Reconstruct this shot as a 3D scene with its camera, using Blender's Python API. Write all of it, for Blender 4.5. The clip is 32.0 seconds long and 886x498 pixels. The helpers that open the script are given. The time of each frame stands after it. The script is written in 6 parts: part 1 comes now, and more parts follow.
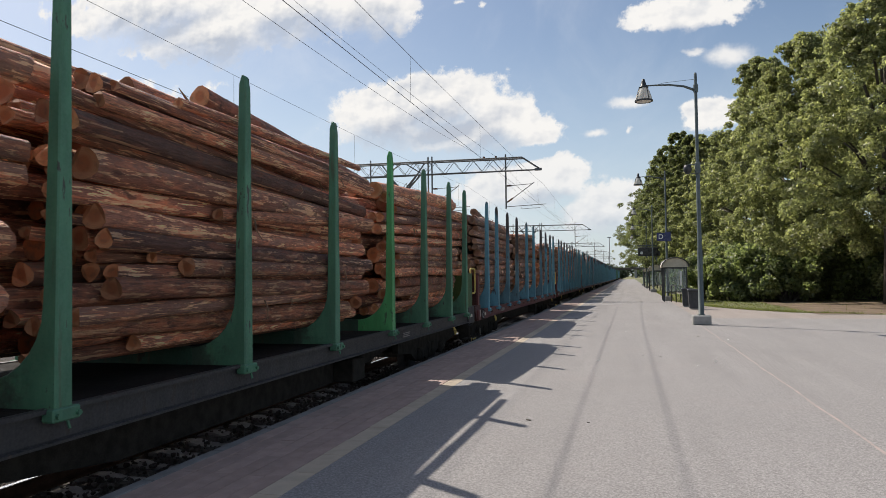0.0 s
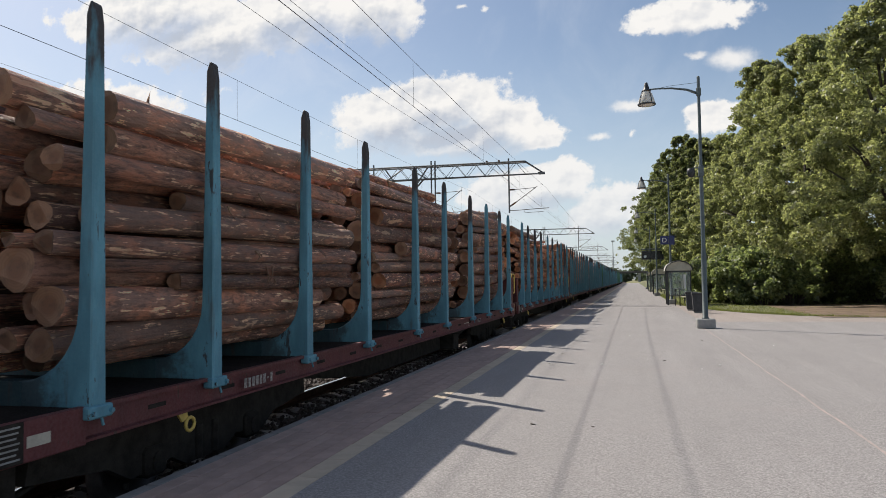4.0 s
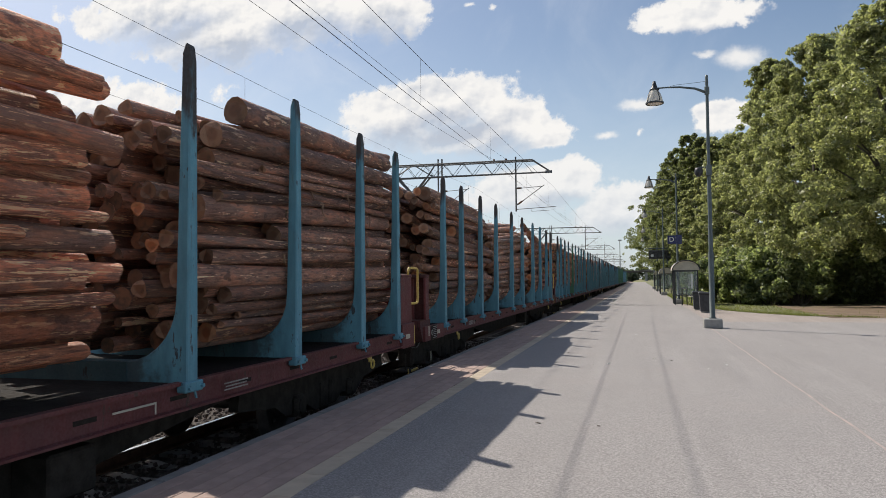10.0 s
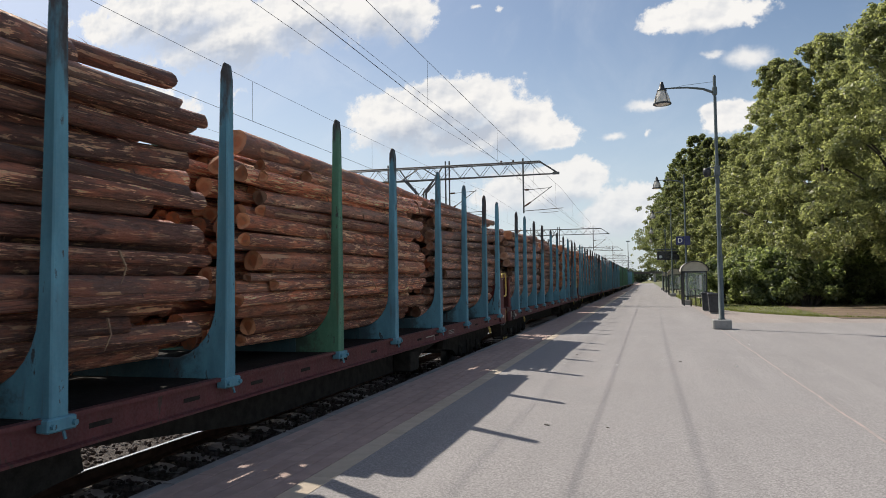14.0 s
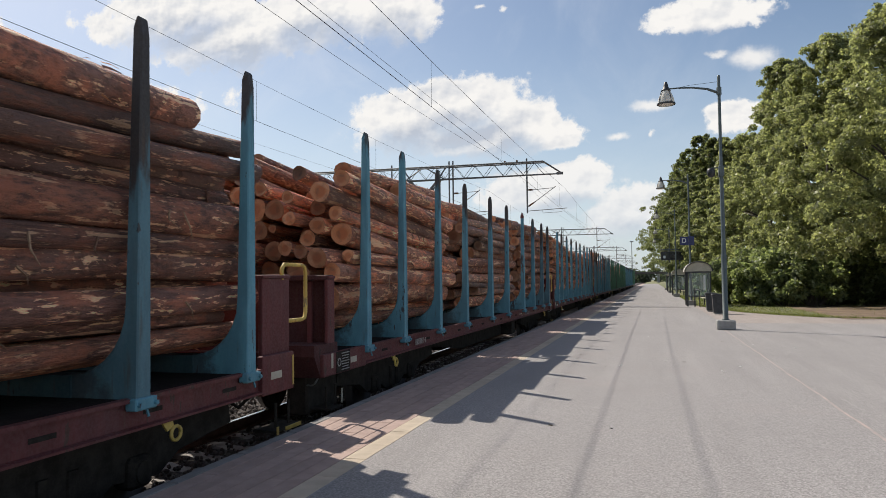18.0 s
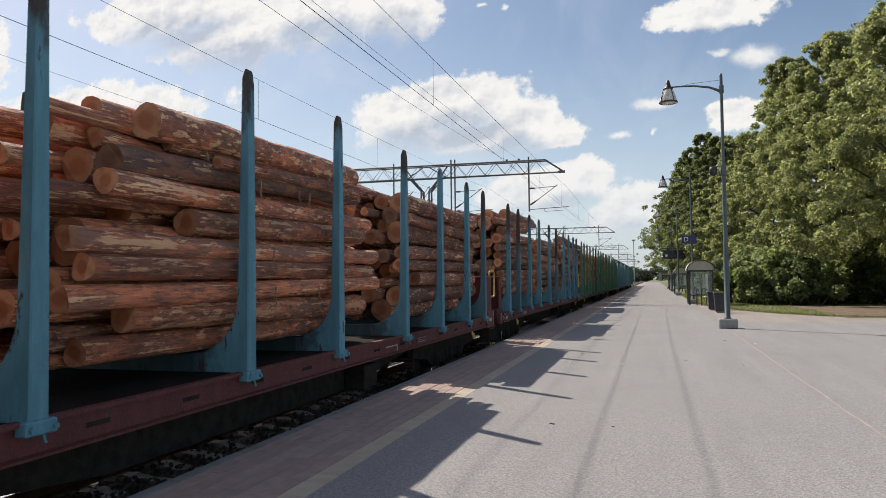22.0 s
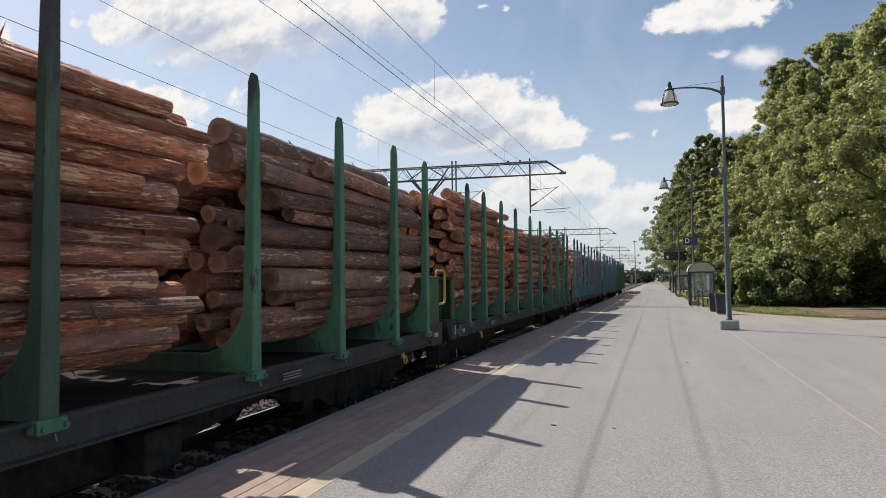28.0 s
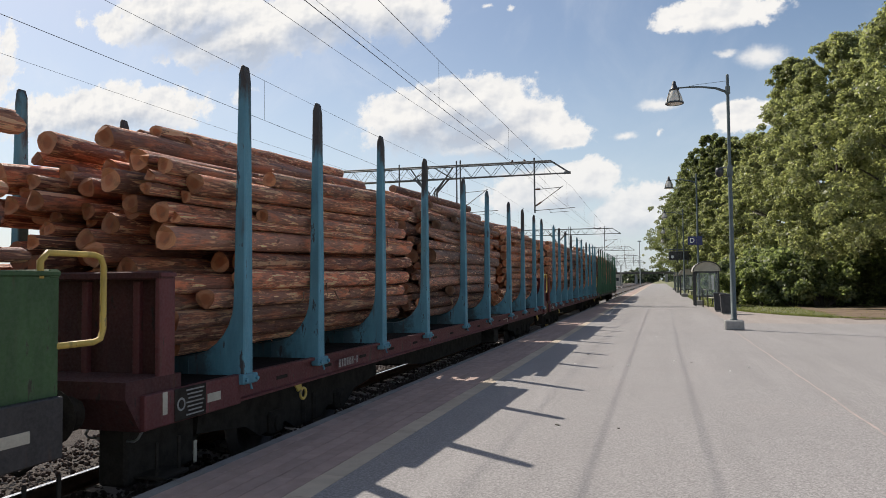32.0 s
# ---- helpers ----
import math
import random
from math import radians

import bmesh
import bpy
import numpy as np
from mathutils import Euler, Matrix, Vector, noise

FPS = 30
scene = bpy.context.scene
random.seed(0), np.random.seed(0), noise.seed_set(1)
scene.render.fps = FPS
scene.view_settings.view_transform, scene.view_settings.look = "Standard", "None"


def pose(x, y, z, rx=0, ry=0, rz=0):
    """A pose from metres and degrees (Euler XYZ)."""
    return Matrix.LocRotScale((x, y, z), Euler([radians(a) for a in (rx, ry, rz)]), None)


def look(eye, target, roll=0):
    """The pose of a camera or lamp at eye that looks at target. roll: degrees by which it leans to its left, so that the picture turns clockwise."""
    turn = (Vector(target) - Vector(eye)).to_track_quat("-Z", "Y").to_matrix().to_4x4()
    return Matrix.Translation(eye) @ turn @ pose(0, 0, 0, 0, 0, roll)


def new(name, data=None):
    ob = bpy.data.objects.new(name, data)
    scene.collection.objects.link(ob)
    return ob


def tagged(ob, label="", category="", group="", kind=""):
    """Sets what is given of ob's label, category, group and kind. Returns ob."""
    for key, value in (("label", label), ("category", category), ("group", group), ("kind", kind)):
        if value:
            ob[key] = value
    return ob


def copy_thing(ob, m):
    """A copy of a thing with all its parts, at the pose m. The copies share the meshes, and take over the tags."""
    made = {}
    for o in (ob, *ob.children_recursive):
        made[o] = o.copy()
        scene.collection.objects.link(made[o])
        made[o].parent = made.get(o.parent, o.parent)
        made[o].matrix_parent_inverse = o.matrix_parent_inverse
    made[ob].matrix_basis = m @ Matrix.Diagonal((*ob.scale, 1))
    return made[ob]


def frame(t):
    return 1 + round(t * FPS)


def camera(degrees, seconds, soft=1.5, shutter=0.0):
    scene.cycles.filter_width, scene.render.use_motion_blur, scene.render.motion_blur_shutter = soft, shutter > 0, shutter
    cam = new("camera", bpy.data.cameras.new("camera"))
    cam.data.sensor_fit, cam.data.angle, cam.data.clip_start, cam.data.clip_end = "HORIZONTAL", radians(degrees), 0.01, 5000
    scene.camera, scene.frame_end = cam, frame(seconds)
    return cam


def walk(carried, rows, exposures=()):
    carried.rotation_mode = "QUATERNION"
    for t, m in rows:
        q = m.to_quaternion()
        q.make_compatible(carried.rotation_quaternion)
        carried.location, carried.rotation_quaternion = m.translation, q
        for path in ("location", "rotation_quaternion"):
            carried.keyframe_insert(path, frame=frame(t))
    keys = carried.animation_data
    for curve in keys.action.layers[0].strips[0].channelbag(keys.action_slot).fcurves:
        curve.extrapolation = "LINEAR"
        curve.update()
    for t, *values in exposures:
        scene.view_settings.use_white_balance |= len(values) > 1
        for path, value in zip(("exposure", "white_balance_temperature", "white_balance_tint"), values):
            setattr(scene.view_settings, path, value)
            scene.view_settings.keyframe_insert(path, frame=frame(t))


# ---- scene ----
import itertools

# The eye stands still on the platform, and turns slowly to the left.
EYE = (0.0, 0.0, 1.55)
PATH = [
    (0, pose(*EYE, 92.249, 0.673, 14.273)),
    (0.5, pose(*EYE, 92.258, 0.646, 14.320)),
    (1, pose(*EYE, 92.286, 0.679, 14.392)),
    (1.5, pose(*EYE, 92.349, 0.765, 14.417)),
    (2, pose(*EYE, 92.396, 0.821, 14.457)),
    (2.5, pose(*EYE, 92.449, 0.852, 14.505)),
    (3, pose(*EYE, 92.492, 0.824, 14.530)),
    (3.5, pose(*EYE, 92.549, 0.864, 14.536)),
    (5.5, pose(*EYE, 92.599, 0.783, 14.582)),
    (6, pose(*EYE, 92.594, 0.788, 14.583)),
    (6.5, pose(*EYE, 92.609, 0.828, 14.597)),
    (7, pose(*EYE, 92.616, 0.854, 14.620)),
    (7.5, pose(*EYE, 92.616, 0.856, 14.706)),
    (8, pose(*EYE, 92.598, 0.816, 14.783)),
    (8.5, pose(*EYE, 92.534, 0.672, 14.840)),
    (9, pose(*EYE, 92.475, 0.584, 14.902)),
    (9.5, pose(*EYE, 92.439, 0.529, 14.978)),
    (10, pose(*EYE, 92.447, 0.533, 15.045)),
    (10.5, pose(*EYE, 92.434, 0.492, 15.167)),
    (11, pose(*EYE, 92.445, 0.503, 15.278)),
    (11.5, pose(*EYE, 92.465, 0.523, 15.340)),
    (12, pose(*EYE, 92.491, 0.573, 15.390)),
    (12.5, pose(*EYE, 92.548, 0.621, 15.456)),
    (13, pose(*EYE, 92.595, 0.679, 15.531)),
    (13.5, pose(*EYE, 92.608, 0.735, 15.612)),
    (14, pose(*EYE, 92.615, 0.785, 15.661)),
    (14.5, pose(*EYE, 92.645, 0.843, 15.690)),
    (16.5, pose(*EYE, 92.690, 0.821, 15.948)),
    (17, pose(*EYE, 92.668, 0.776, 15.971)),
    (17.5, pose(*EYE, 92.628, 0.721, 15.967)),
    (18, pose(*EYE, 92.617, 0.687, 15.934)),
    (18.5, pose(*EYE, 92.610, 0.657, 15.916)),
    (19, pose(*EYE, 92.572, 0.605, 15.927)),
    (19.5, pose(*EYE, 92.545, 0.570, 15.989)),
    (20, pose(*EYE, 92.545, 0.573, 16.030)),
    (20.5, pose(*EYE, 92.529, 0.570, 16.064)),
    (21, pose(*EYE, 92.537, 0.612, 16.093)),
    (21.5, pose(*EYE, 92.529, 0.644, 16.098)),
    (22, pose(*EYE, 92.498, 0.651, 16.077)),
    (22.5, pose(*EYE, 92.513, 0.714, 16.023)),
    (23, pose(*EYE, 92.565, 0.790, 16.013)),
    (23.5, pose(*EYE, 92.582, 0.782, 16.040)),
    (24, pose(*EYE, 92.605, 0.813, 16.051)),
    (24.5, pose(*EYE, 92.643, 0.846, 16.069)),
    (25, pose(*EYE, 92.693, 0.874, 16.103)),
    (25.5, pose(*EYE, 92.739, 0.894, 16.104)),
    (27.5, pose(*EYE, 92.644, 0.683, 16.172)),
    (28, pose(*EYE, 92.601, 0.624, 16.161)),
    (28.5, pose(*EYE, 92.591, 0.615, 16.162)),
    (29, pose(*EYE, 92.592, 0.594, 16.201)),
    (29.5, pose(*EYE, 92.588, 0.558, 16.273)),
    (30, pose(*EYE, 92.583, 0.550, 16.362)),
    (30.5, pose(*EYE, 92.592, 0.553, 16.422)),
    (31, pose(*EYE, 92.591, 0.558, 16.464)),
    (31.5, pose(*EYE, 92.579, 0.573, 16.474)),
    (32, pose(*EYE, 92.572, 0.562, 16.501)),
]

cam = camera(62.58, 32.0, soft=0.7, shutter=0.03)
walk(cam, PATH, exposures=[(0.0, 0.0, 6800, 10), (32.0, 0.0, 6800, 10)])

# ---- world, sun ----
SUN_TO = Vector((-3.0, 2.1, 3.8)).normalized()          # towards the sun
sun_elev = math.asin(SUN_TO.z)
sun_turn = math.atan2(SUN_TO.x, SUN_TO.y)               # clockwise from +y

sun = new("sun", bpy.data.lights.new("sun", "SUN"))
sun.data.energy, sun.data.angle, sun.data.color = 5.0, radians(0.53), (1.0, 0.95, 0.88)
sun.matrix_world = look((0, 0, 60), Vector((0, 0, 60)) - SUN_TO)


class Net:
    """A small writer of shader nodes."""

    def __init__(self, tree):
        self.t = tree
        tree.nodes.clear()

    def add(self, kind, **values):
        n = self.t.nodes.new(kind)
        for k, v in values.items():
            if k == "_sky":
                n.sky_type = v
            else:
                self.put(n.inputs[k.replace("__", " ")], v)
        return n

    def put(self, socket, v):
        if isinstance(v, bpy.types.NodeSocket):
            self.t.links.new(v, socket)
        elif isinstance(v, bpy.types.Node):
            self.t.links.new(v.outputs[0], socket)
        else:
            socket.default_value = v

    def math(self, op, a, b=0.0, c=0.0):
        n = self.t.nodes.new("ShaderNodeMath")
        n.operation = op
        for s, v in zip(n.inputs, (a, b, c)):
            self.put(s, v)
        return n.outputs[0]

    def vmath(self, op, a, b=(0, 0, 0)):
        n = self.t.nodes.new("ShaderNodeVectorMath")
        n.operation = op
        self.put(n.inputs[0], a)
        self.put(n.inputs[3 if op == "SCALE" else 1], b)
        return n.outputs[0]

    def mix(self, f, a, b, blend="MIX"):
        n = self.t.nodes.new("ShaderNodeMix")
        n.data_type, n.blend_type = "RGBA", blend
        self.put(n.inputs[0], f)
        for i, v in ((6, a), (7, b)):
            self.put(n.inputs[i], (*v, 1) if isinstance(v, tuple) and len(v) == 3 else v)
        return n.outputs[2]

    def noise(self, vec, scale, detail=3.0, rough=0.55, warp=0.0):
        n = self.t.nodes.new("ShaderNodeTexNoise")
        if vec is not None:
            self.put(n.inputs["Vector"], vec)
        for k, v in (("Scale", scale), ("Detail", detail), ("Roughness", rough), ("Distortion", warp)):
            n.inputs[k].default_value = v
        return n.outputs[0]

    def step(self, v, lo, hi, a=0.0, b=1.0):
        n = self.t.nodes.new("ShaderNodeMapRange")
        n.interpolation_type = "SMOOTHSTEP"
        self.put(n.inputs[0], v)
        for i, k in enumerate((lo, hi, a, b)):
            n.inputs[i + 1].default_value = k
        return n.outputs[0]

    def xyz(self, v):
        n = self.t.nodes.new("ShaderNodeSeparateXYZ")
        self.put(n.inputs[0], v)
        return n.outputs

    def vec(self, x, y, z):
        n = self.t.nodes.new("ShaderNodeCombineXYZ")
        for s, v in zip(n.inputs, (x, y, z)):
            self.put(s, v)
        return n.outputs[0]


# Clouds as seen from the platform: run sideways and rise per metre ahead, and half sizes.
CLOUDS_HIGH = [(-0.742, 0.439, 0.155, 0.051), (-0.618, 0.389, 0.155, 0.050), (-0.481, 0.410, 0.119, 0.051), (-0.358, 0.400, 0.074, 0.047),
               (-0.319, 0.366, 0.019, 0.018), (-0.852, 0.420, 0.053, 0.017), (0.077, 0.347, 0.075, 0.024), (-0.230, 0.394, 0.010, 0.005),
               (-0.193, 0.385, 0.006, 0.007), (-1.282, 0.400, 0.207, 0.084)]
CLOUDS_MAIN = [(-0.338, 0.236, 0.089, 0.048), (-0.258, 0.251, 0.096, 0.048), (-0.180, 0.219, 0.059, 0.036), (-0.136, 0.202, 0.046, 0.020),
               (-0.220, 0.205, 0.119, 0.029)]
CLOUDS_LOW = [(0.136, 0.284, 0.038, 0.019), (0.002, 0.232, 0.029, 0.010), (-0.040, 0.193, 0.022, 0.008), (0.006, 0.194, 0.006, 0.006),
              (0.108, 0.209, 0.042, 0.019), (-0.099, 0.144, 0.053, 0.020), (-0.076, 0.116, 0.034, 0.014), (-0.029, 0.091, 0.061, 0.036),
              (-0.907, 0.289, 0.228, 0.043), (-0.141, 0.122, 0.091, 0.031), (0.090, 0.293, 0.017, 0.007)]


def make_world():
    world = bpy.data.worlds.new("summer_sky")
    scene.world = world
    world.use_nodes = True
    n = Net(world.node_tree)
    sky = n.add("ShaderNodeTexSky", _sky="NISHITA")
    sky.sun_disc, sky.sun_elevation, sky.sun_rotation = False, sun_elev, sun_turn
    sky.air_density, sky.dust_density, sky.ozone_density = 1.0, 1.2, 2.5
    way = n.add("ShaderNodeTexCoord").outputs["Generated"]
    x, y, z = n.xyz(way)
    ahead = n.math("MAXIMUM", y, 0.05)
    u, v = n.math("DIVIDE", x, ahead), n.math("DIVIDE", z, ahead)
    flat = n.vec(u, v, 0.0)
    # the outlines are torn by two scales of turbulence
    u0, v0 = u, v
    for k, (size, deep) in enumerate(((26.0, 0.038), (85.0, 0.012))):
        u = n.math("ADD", u, n.math("MULTIPLY_ADD", n.noise(n.vec(u0, v0, 5.0 + k), size, 4.0, 0.6), deep, -deep / 2))
        v = n.math("ADD", v, n.math("MULTIPLY_ADD", n.noise(n.vec(u0, v0, 9.0 + k), size, 4.0, 0.6), deep * 0.5, -deep * 0.25))
    billow = n.noise(flat, 14.0, 8.0, 0.60)
    fine = n.noise(flat, 42.0, 5.0, 0.6)
    tiny = n.noise(flat, 120.0, 3.0, 0.6)
    rag = n.math("ADD", n.math("MULTIPLY_ADD", billow, 2.6, -1.3), n.math("ADD", n.math("MULTIPLY_ADD", fine, 1.5, -0.75), n.math("MULTIPLY_ADD", tiny, 0.25, -0.125)))
    body = small = None
    for cu, cv, ru, rv in CLOUDS_HIGH + CLOUDS_MAIN + CLOUDS_LOW:
        ru, rv = ru * (1.12 if ru > 0.04 else 0.9), rv * (1.10 if ru > 0.04 else 0.8)
        p = n.math("MULTIPLY_ADD", u, 1 / ru, -cu / ru)
        q = n.math("MULTIPLY_ADD", v, 1 / rv, -cv / rv)
        d = n.math("SUBTRACT", 1.0, n.math("SQRT", n.math("MULTIPLY_ADD", p, p, n.math("MULTIPLY", q, q))))
        if ru > 0.04:
            body = d if body is None else n.math("SMOOTH_MAX", body, d, 0.25)
        else:
            small = d if small is None else n.math("SMOOTH_MAX", small, d, 0.2)
    near = n.step(y, 0.02, 0.30)
    raw = n.math("ADD", body, n.math("MULTIPLY", rag, 0.50))
    # how much cloud stands above each point: the undersides are grey
    over = None
    for cu, cv, ru, rv in CLOUDS_HIGH + CLOUDS_MAIN + CLOUDS_LOW:
        if ru > 0.05:
            p = n.math("MULTIPLY_ADD", u, 1 / ru, -cu / ru)
            q = n.math("MULTIPLY_ADD", v, 1 / rv, (0.036 - cv) / rv)
            d = n.math("SUBTRACT", 1.0, n.math("SQRT", n.math("MULTIPLY_ADD", p, p, n.math("MULTIPLY", q, q))))
            over = d if over is None else n.math("MAXIMUM", over, d)
    base_grey = n.step(n.math("MULTIPLY_ADD", rag, 0.14, over), 0.02, 0.72)
    # crisp tops, bases that thin out
    crisp, thin = n.step(raw, -0.06, 0.20), n.step(raw, -0.08, 0.85)
    body = n.math("ADD", crisp, n.math("MULTIPLY", n.math("MULTIPLY", base_grey, 0.75), n.math("SUBTRACT", thin, crisp)))
    body = n.math("MAXIMUM", body, n.step(n.math("MULTIPLY_ADD", rag, 0.35, small), -0.25, 0.85, 0.0, 0.92))
    # the rest of the sky carries scattered clouds of the same kind
    wide = n.step(n.noise(way, 3.2, 8.0, 0.6), 0.53, 0.66)
    cover = n.math("ADD", n.math("MULTIPLY", body, near), n.math("MULTIPLY", wide, n.math("SUBTRACT", 1.0, near)))
    cover = n.math("MULTIPLY", cover, n.step(z, 0.0, 0.03))
    lumps = n.noise(n.vec(u, n.math("MULTIPLY_ADD", v, 1.3, 0.012), 3.0), 8.0, 4.0, 0.45)
    shade = n.math("MULTIPLY", n.step(raw, 0.08, 0.75), n.step(n.math("MULTIPLY_ADD", fine, 0.12, lumps), 0.46, 0.80))
    # puffs are bright on the side of the sun, above and to the left
    puff = None
    for size, deep in ((17.0, 1.9), (44.0, 0.9)):
        lit, off = n.noise(n.vec(u0, n.math("MULTIPLY", v0, 1.25), 4.0), size, 3.0, 0.5), 0.16 / size
        far = n.noise(n.vec(n.math("ADD", u0, -off), n.math("MULTIPLY_ADD", v0, 1.25, 1.6 * off), 4.0), size, 3.0, 0.5)
        far = n.math("MULTIPLY", n.math("SUBTRACT", far, lit), deep)
        puff = far if puff is None else n.math("ADD", puff, far)
    puff = n.math("MULTIPLY", puff, n.step(raw, 0.0, 0.45))
    shade = n.math("ADD", n.math("MULTIPLY_ADD", base_grey, 0.80, n.math("MULTIPLY", shade, 0.20)), n.math("ADD", puff, 0.06))
    shade = n.math("MAXIMUM", n.math("MINIMUM", shade, 1.0), 0.0)
    tint = n.mix(shade, (0.92, 0.925, 0.935), (0.50, 0.56, 0.67))
    tint = n.mix(n.step(z, 0.22, 0.03, 0.0, 0.45), tint, (0.66, 0.74, 0.83))
    blue = n.vmath("SCALE", n.mix(0.0, sky.outputs[0], (1, 1, 1)), 0.105)
    haze = n.step(z, 0.34, 0.0, 0.0, 0.60)
    blue = n.mix(haze, blue, (0.66, 0.79, 0.93))
    wisp = n.math("MULTIPLY", n.step(n.noise(flat, 5.0, 7.0, 0.62, 0.6), 0.42, 0.8), 0.22)
    blue = n.mix(wisp, blue, (0.85, 0.90, 0.97))
    back = n.add("ShaderNodeBackground", Color=n.mix(cover, blue, tint), Strength=1.0)
    n.put(n.add("ShaderNodeOutputWorld").inputs[0], back)


make_world()

# ---- materials ----
def material(name, rough=0.8, metal=0.0):
    m = bpy.data.materials.new(name)
    m.use_nodes = True
    n = Net(m.node_tree)
    b = n.add("ShaderNodeBsdfPrincipled", Roughness=rough, Metallic=metal)
    out = n.add("ShaderNodeOutputMaterial", Surface=b)
    return m, n, b, out


def bump(n, b, height, strength, far=0.02):
    k = n.add("ShaderNodeBump", Strength=strength, Distance=far, Height=height)
    n.put(b.inputs["Normal"], k)


def grainy(name, c1, c2, scale=8.0, rough=0.8, metal=0.0, fine=60.0, relief=0.2, far=0.01, stain=None, per_object=0.0):
    """Two colours mottled at two scales, with fine relief."""
    m, n, b, _ = material(name, rough, metal)
    p = n.add("ShaderNodeTexCoord").outputs["Object"]
    if per_object:
        r = n.add("ShaderNodeObjectInfo").outputs["Random"]
        p = n.vmath("ADD", p, n.vec(n.math("MULTIPLY", r, 40), n.math("MULTIPLY", r, 17), 0.0))
    a, f = n.noise(p, scale, 5.0), n.noise(p, fine, 3.0)
    c = n.mix(n.step(n.math("MULTIPLY_ADD", f, 0.4, n.math("MULTIPLY", a, 0.6)), 0.35, 0.65), c1, c2)
    if stain:
        c = n.mix(n.step(n.noise(p, scale * 0.35, 6.0, 0.65), 0.52, 0.72, 0.0, 0.7), c, stain)
    if per_object:
        c = n.mix(1.0, c, n.vec(*[n.math("MULTIPLY_ADD", r, per_object, 1 - per_object / 2)] * 3), "MULTIPLY")
    n.put(b.inputs["Base Color"], c)
    n.put(b.inputs["Roughness"], n.step(f, 0.3, 0.7, max(rough - 0.12, 0.05), min(rough + 0.1, 1.0)))
    bump(n, b, f, relief, far)
    return m


def asphalt(name, tone, dark, tracks):
    m, n, b, _ = material(name, 0.9)
    p = n.add("ShaderNodeTexCoord").outputs["Object"]
    grit = n.add("ShaderNodeTexVoronoi", Vector=p, Scale=85.0)
    g = n.noise(p, 120.0, 2.0)
    c = n.mix(n.step(grit.outputs["Color"], 0.15, 0.9), tuple(v * 0.74 for v in tone), tuple(min(1, v * 1.27) for v in tone))
    c = n.mix(n.step(g, 0.40, 0.72, 0.0, 0.28), c, dark)
    c = n.mix(n.step(n.noise(p, 0.35, 6.0, 0.62), 0.45, 0.75, 0.0, 0.40), c, tuple(v * 0.72 for v in tone))
    c = n.mix(n.step(n.noise(p, 1.8, 5.0, 0.7), 0.55, 0.75, 0.0, 0.25), c, tuple(v * 1.2 for v in tone))
    c = n.mix(n.step(n.noise(p, 9.0, 4.0, 0.7), 0.62, 0.75, 0.0, 0.28), c, dark)
    lane = n.noise(n.vmath("MULTIPLY", p, (1.0, 0.07, 1.0)), 1.6, 5.0, 0.6)
    c = n.mix(n.step(lane, 0.50, 0.66, 0.0, 0.32), c, tuple(v * 0.70 for v in tone))
    c = n.mix(n.step(lane, 0.46, 0.34, 0.0, 0.24), c, tuple(min(1, v * 1.3) for v in tone))
    c = n.mix(n.step(n.noise(p, 0.6, 5.0, 0.65), 0.52, 0.70, 0.0, 0.25), c, (tone[0] * 1.05, tone[1] * 0.97, tone[2] * 0.95))
    # worn spots, where pale and dark stones stand out
    worn = n.step(n.noise(p, 0.9, 4.0, 0.6), 0.40, 0.60, 0.5, 1.0)
    speck = n.noise(p, 42.0, 4.0, 0.75)
    c = n.mix(n.math("MULTIPLY", worn, n.step(speck, 0.53, 0.62, 0.0, 0.60)), c, tuple(min(1, v * 1.6) for v in tone))
    c = n.mix(n.math("MULTIPLY", worn, n.step(speck, 0.47, 0.37, 0.0, 0.80)), c, dark)
    if tracks:
        x, y, z = n.xyz(p)
        wob = n.math("MULTIPLY_ADD", n.noise(n.vec(0.0, y, 0.0), 0.12, 3.0), 0.22, -0.11)
        rag = n.math("MULTIPLY_ADD", n.noise(p, 6.0, 4.0), 0.10, -0.05)
        for at, wide, deep in tracks:
            off = n.math("ABSOLUTE", n.math("ADD", n.math("ADD", x, n.math("ADD", wob, rag)), -at))
            c = n.mix(n.step(off, wide * 0.3, wide, deep, 0.0), c, dark)
    n.put(b.inputs["Base Color"], c)
    bump(n, b, n.math("ADD", grit.outputs["Distance"], g), 0.3, 0.006)
    return m


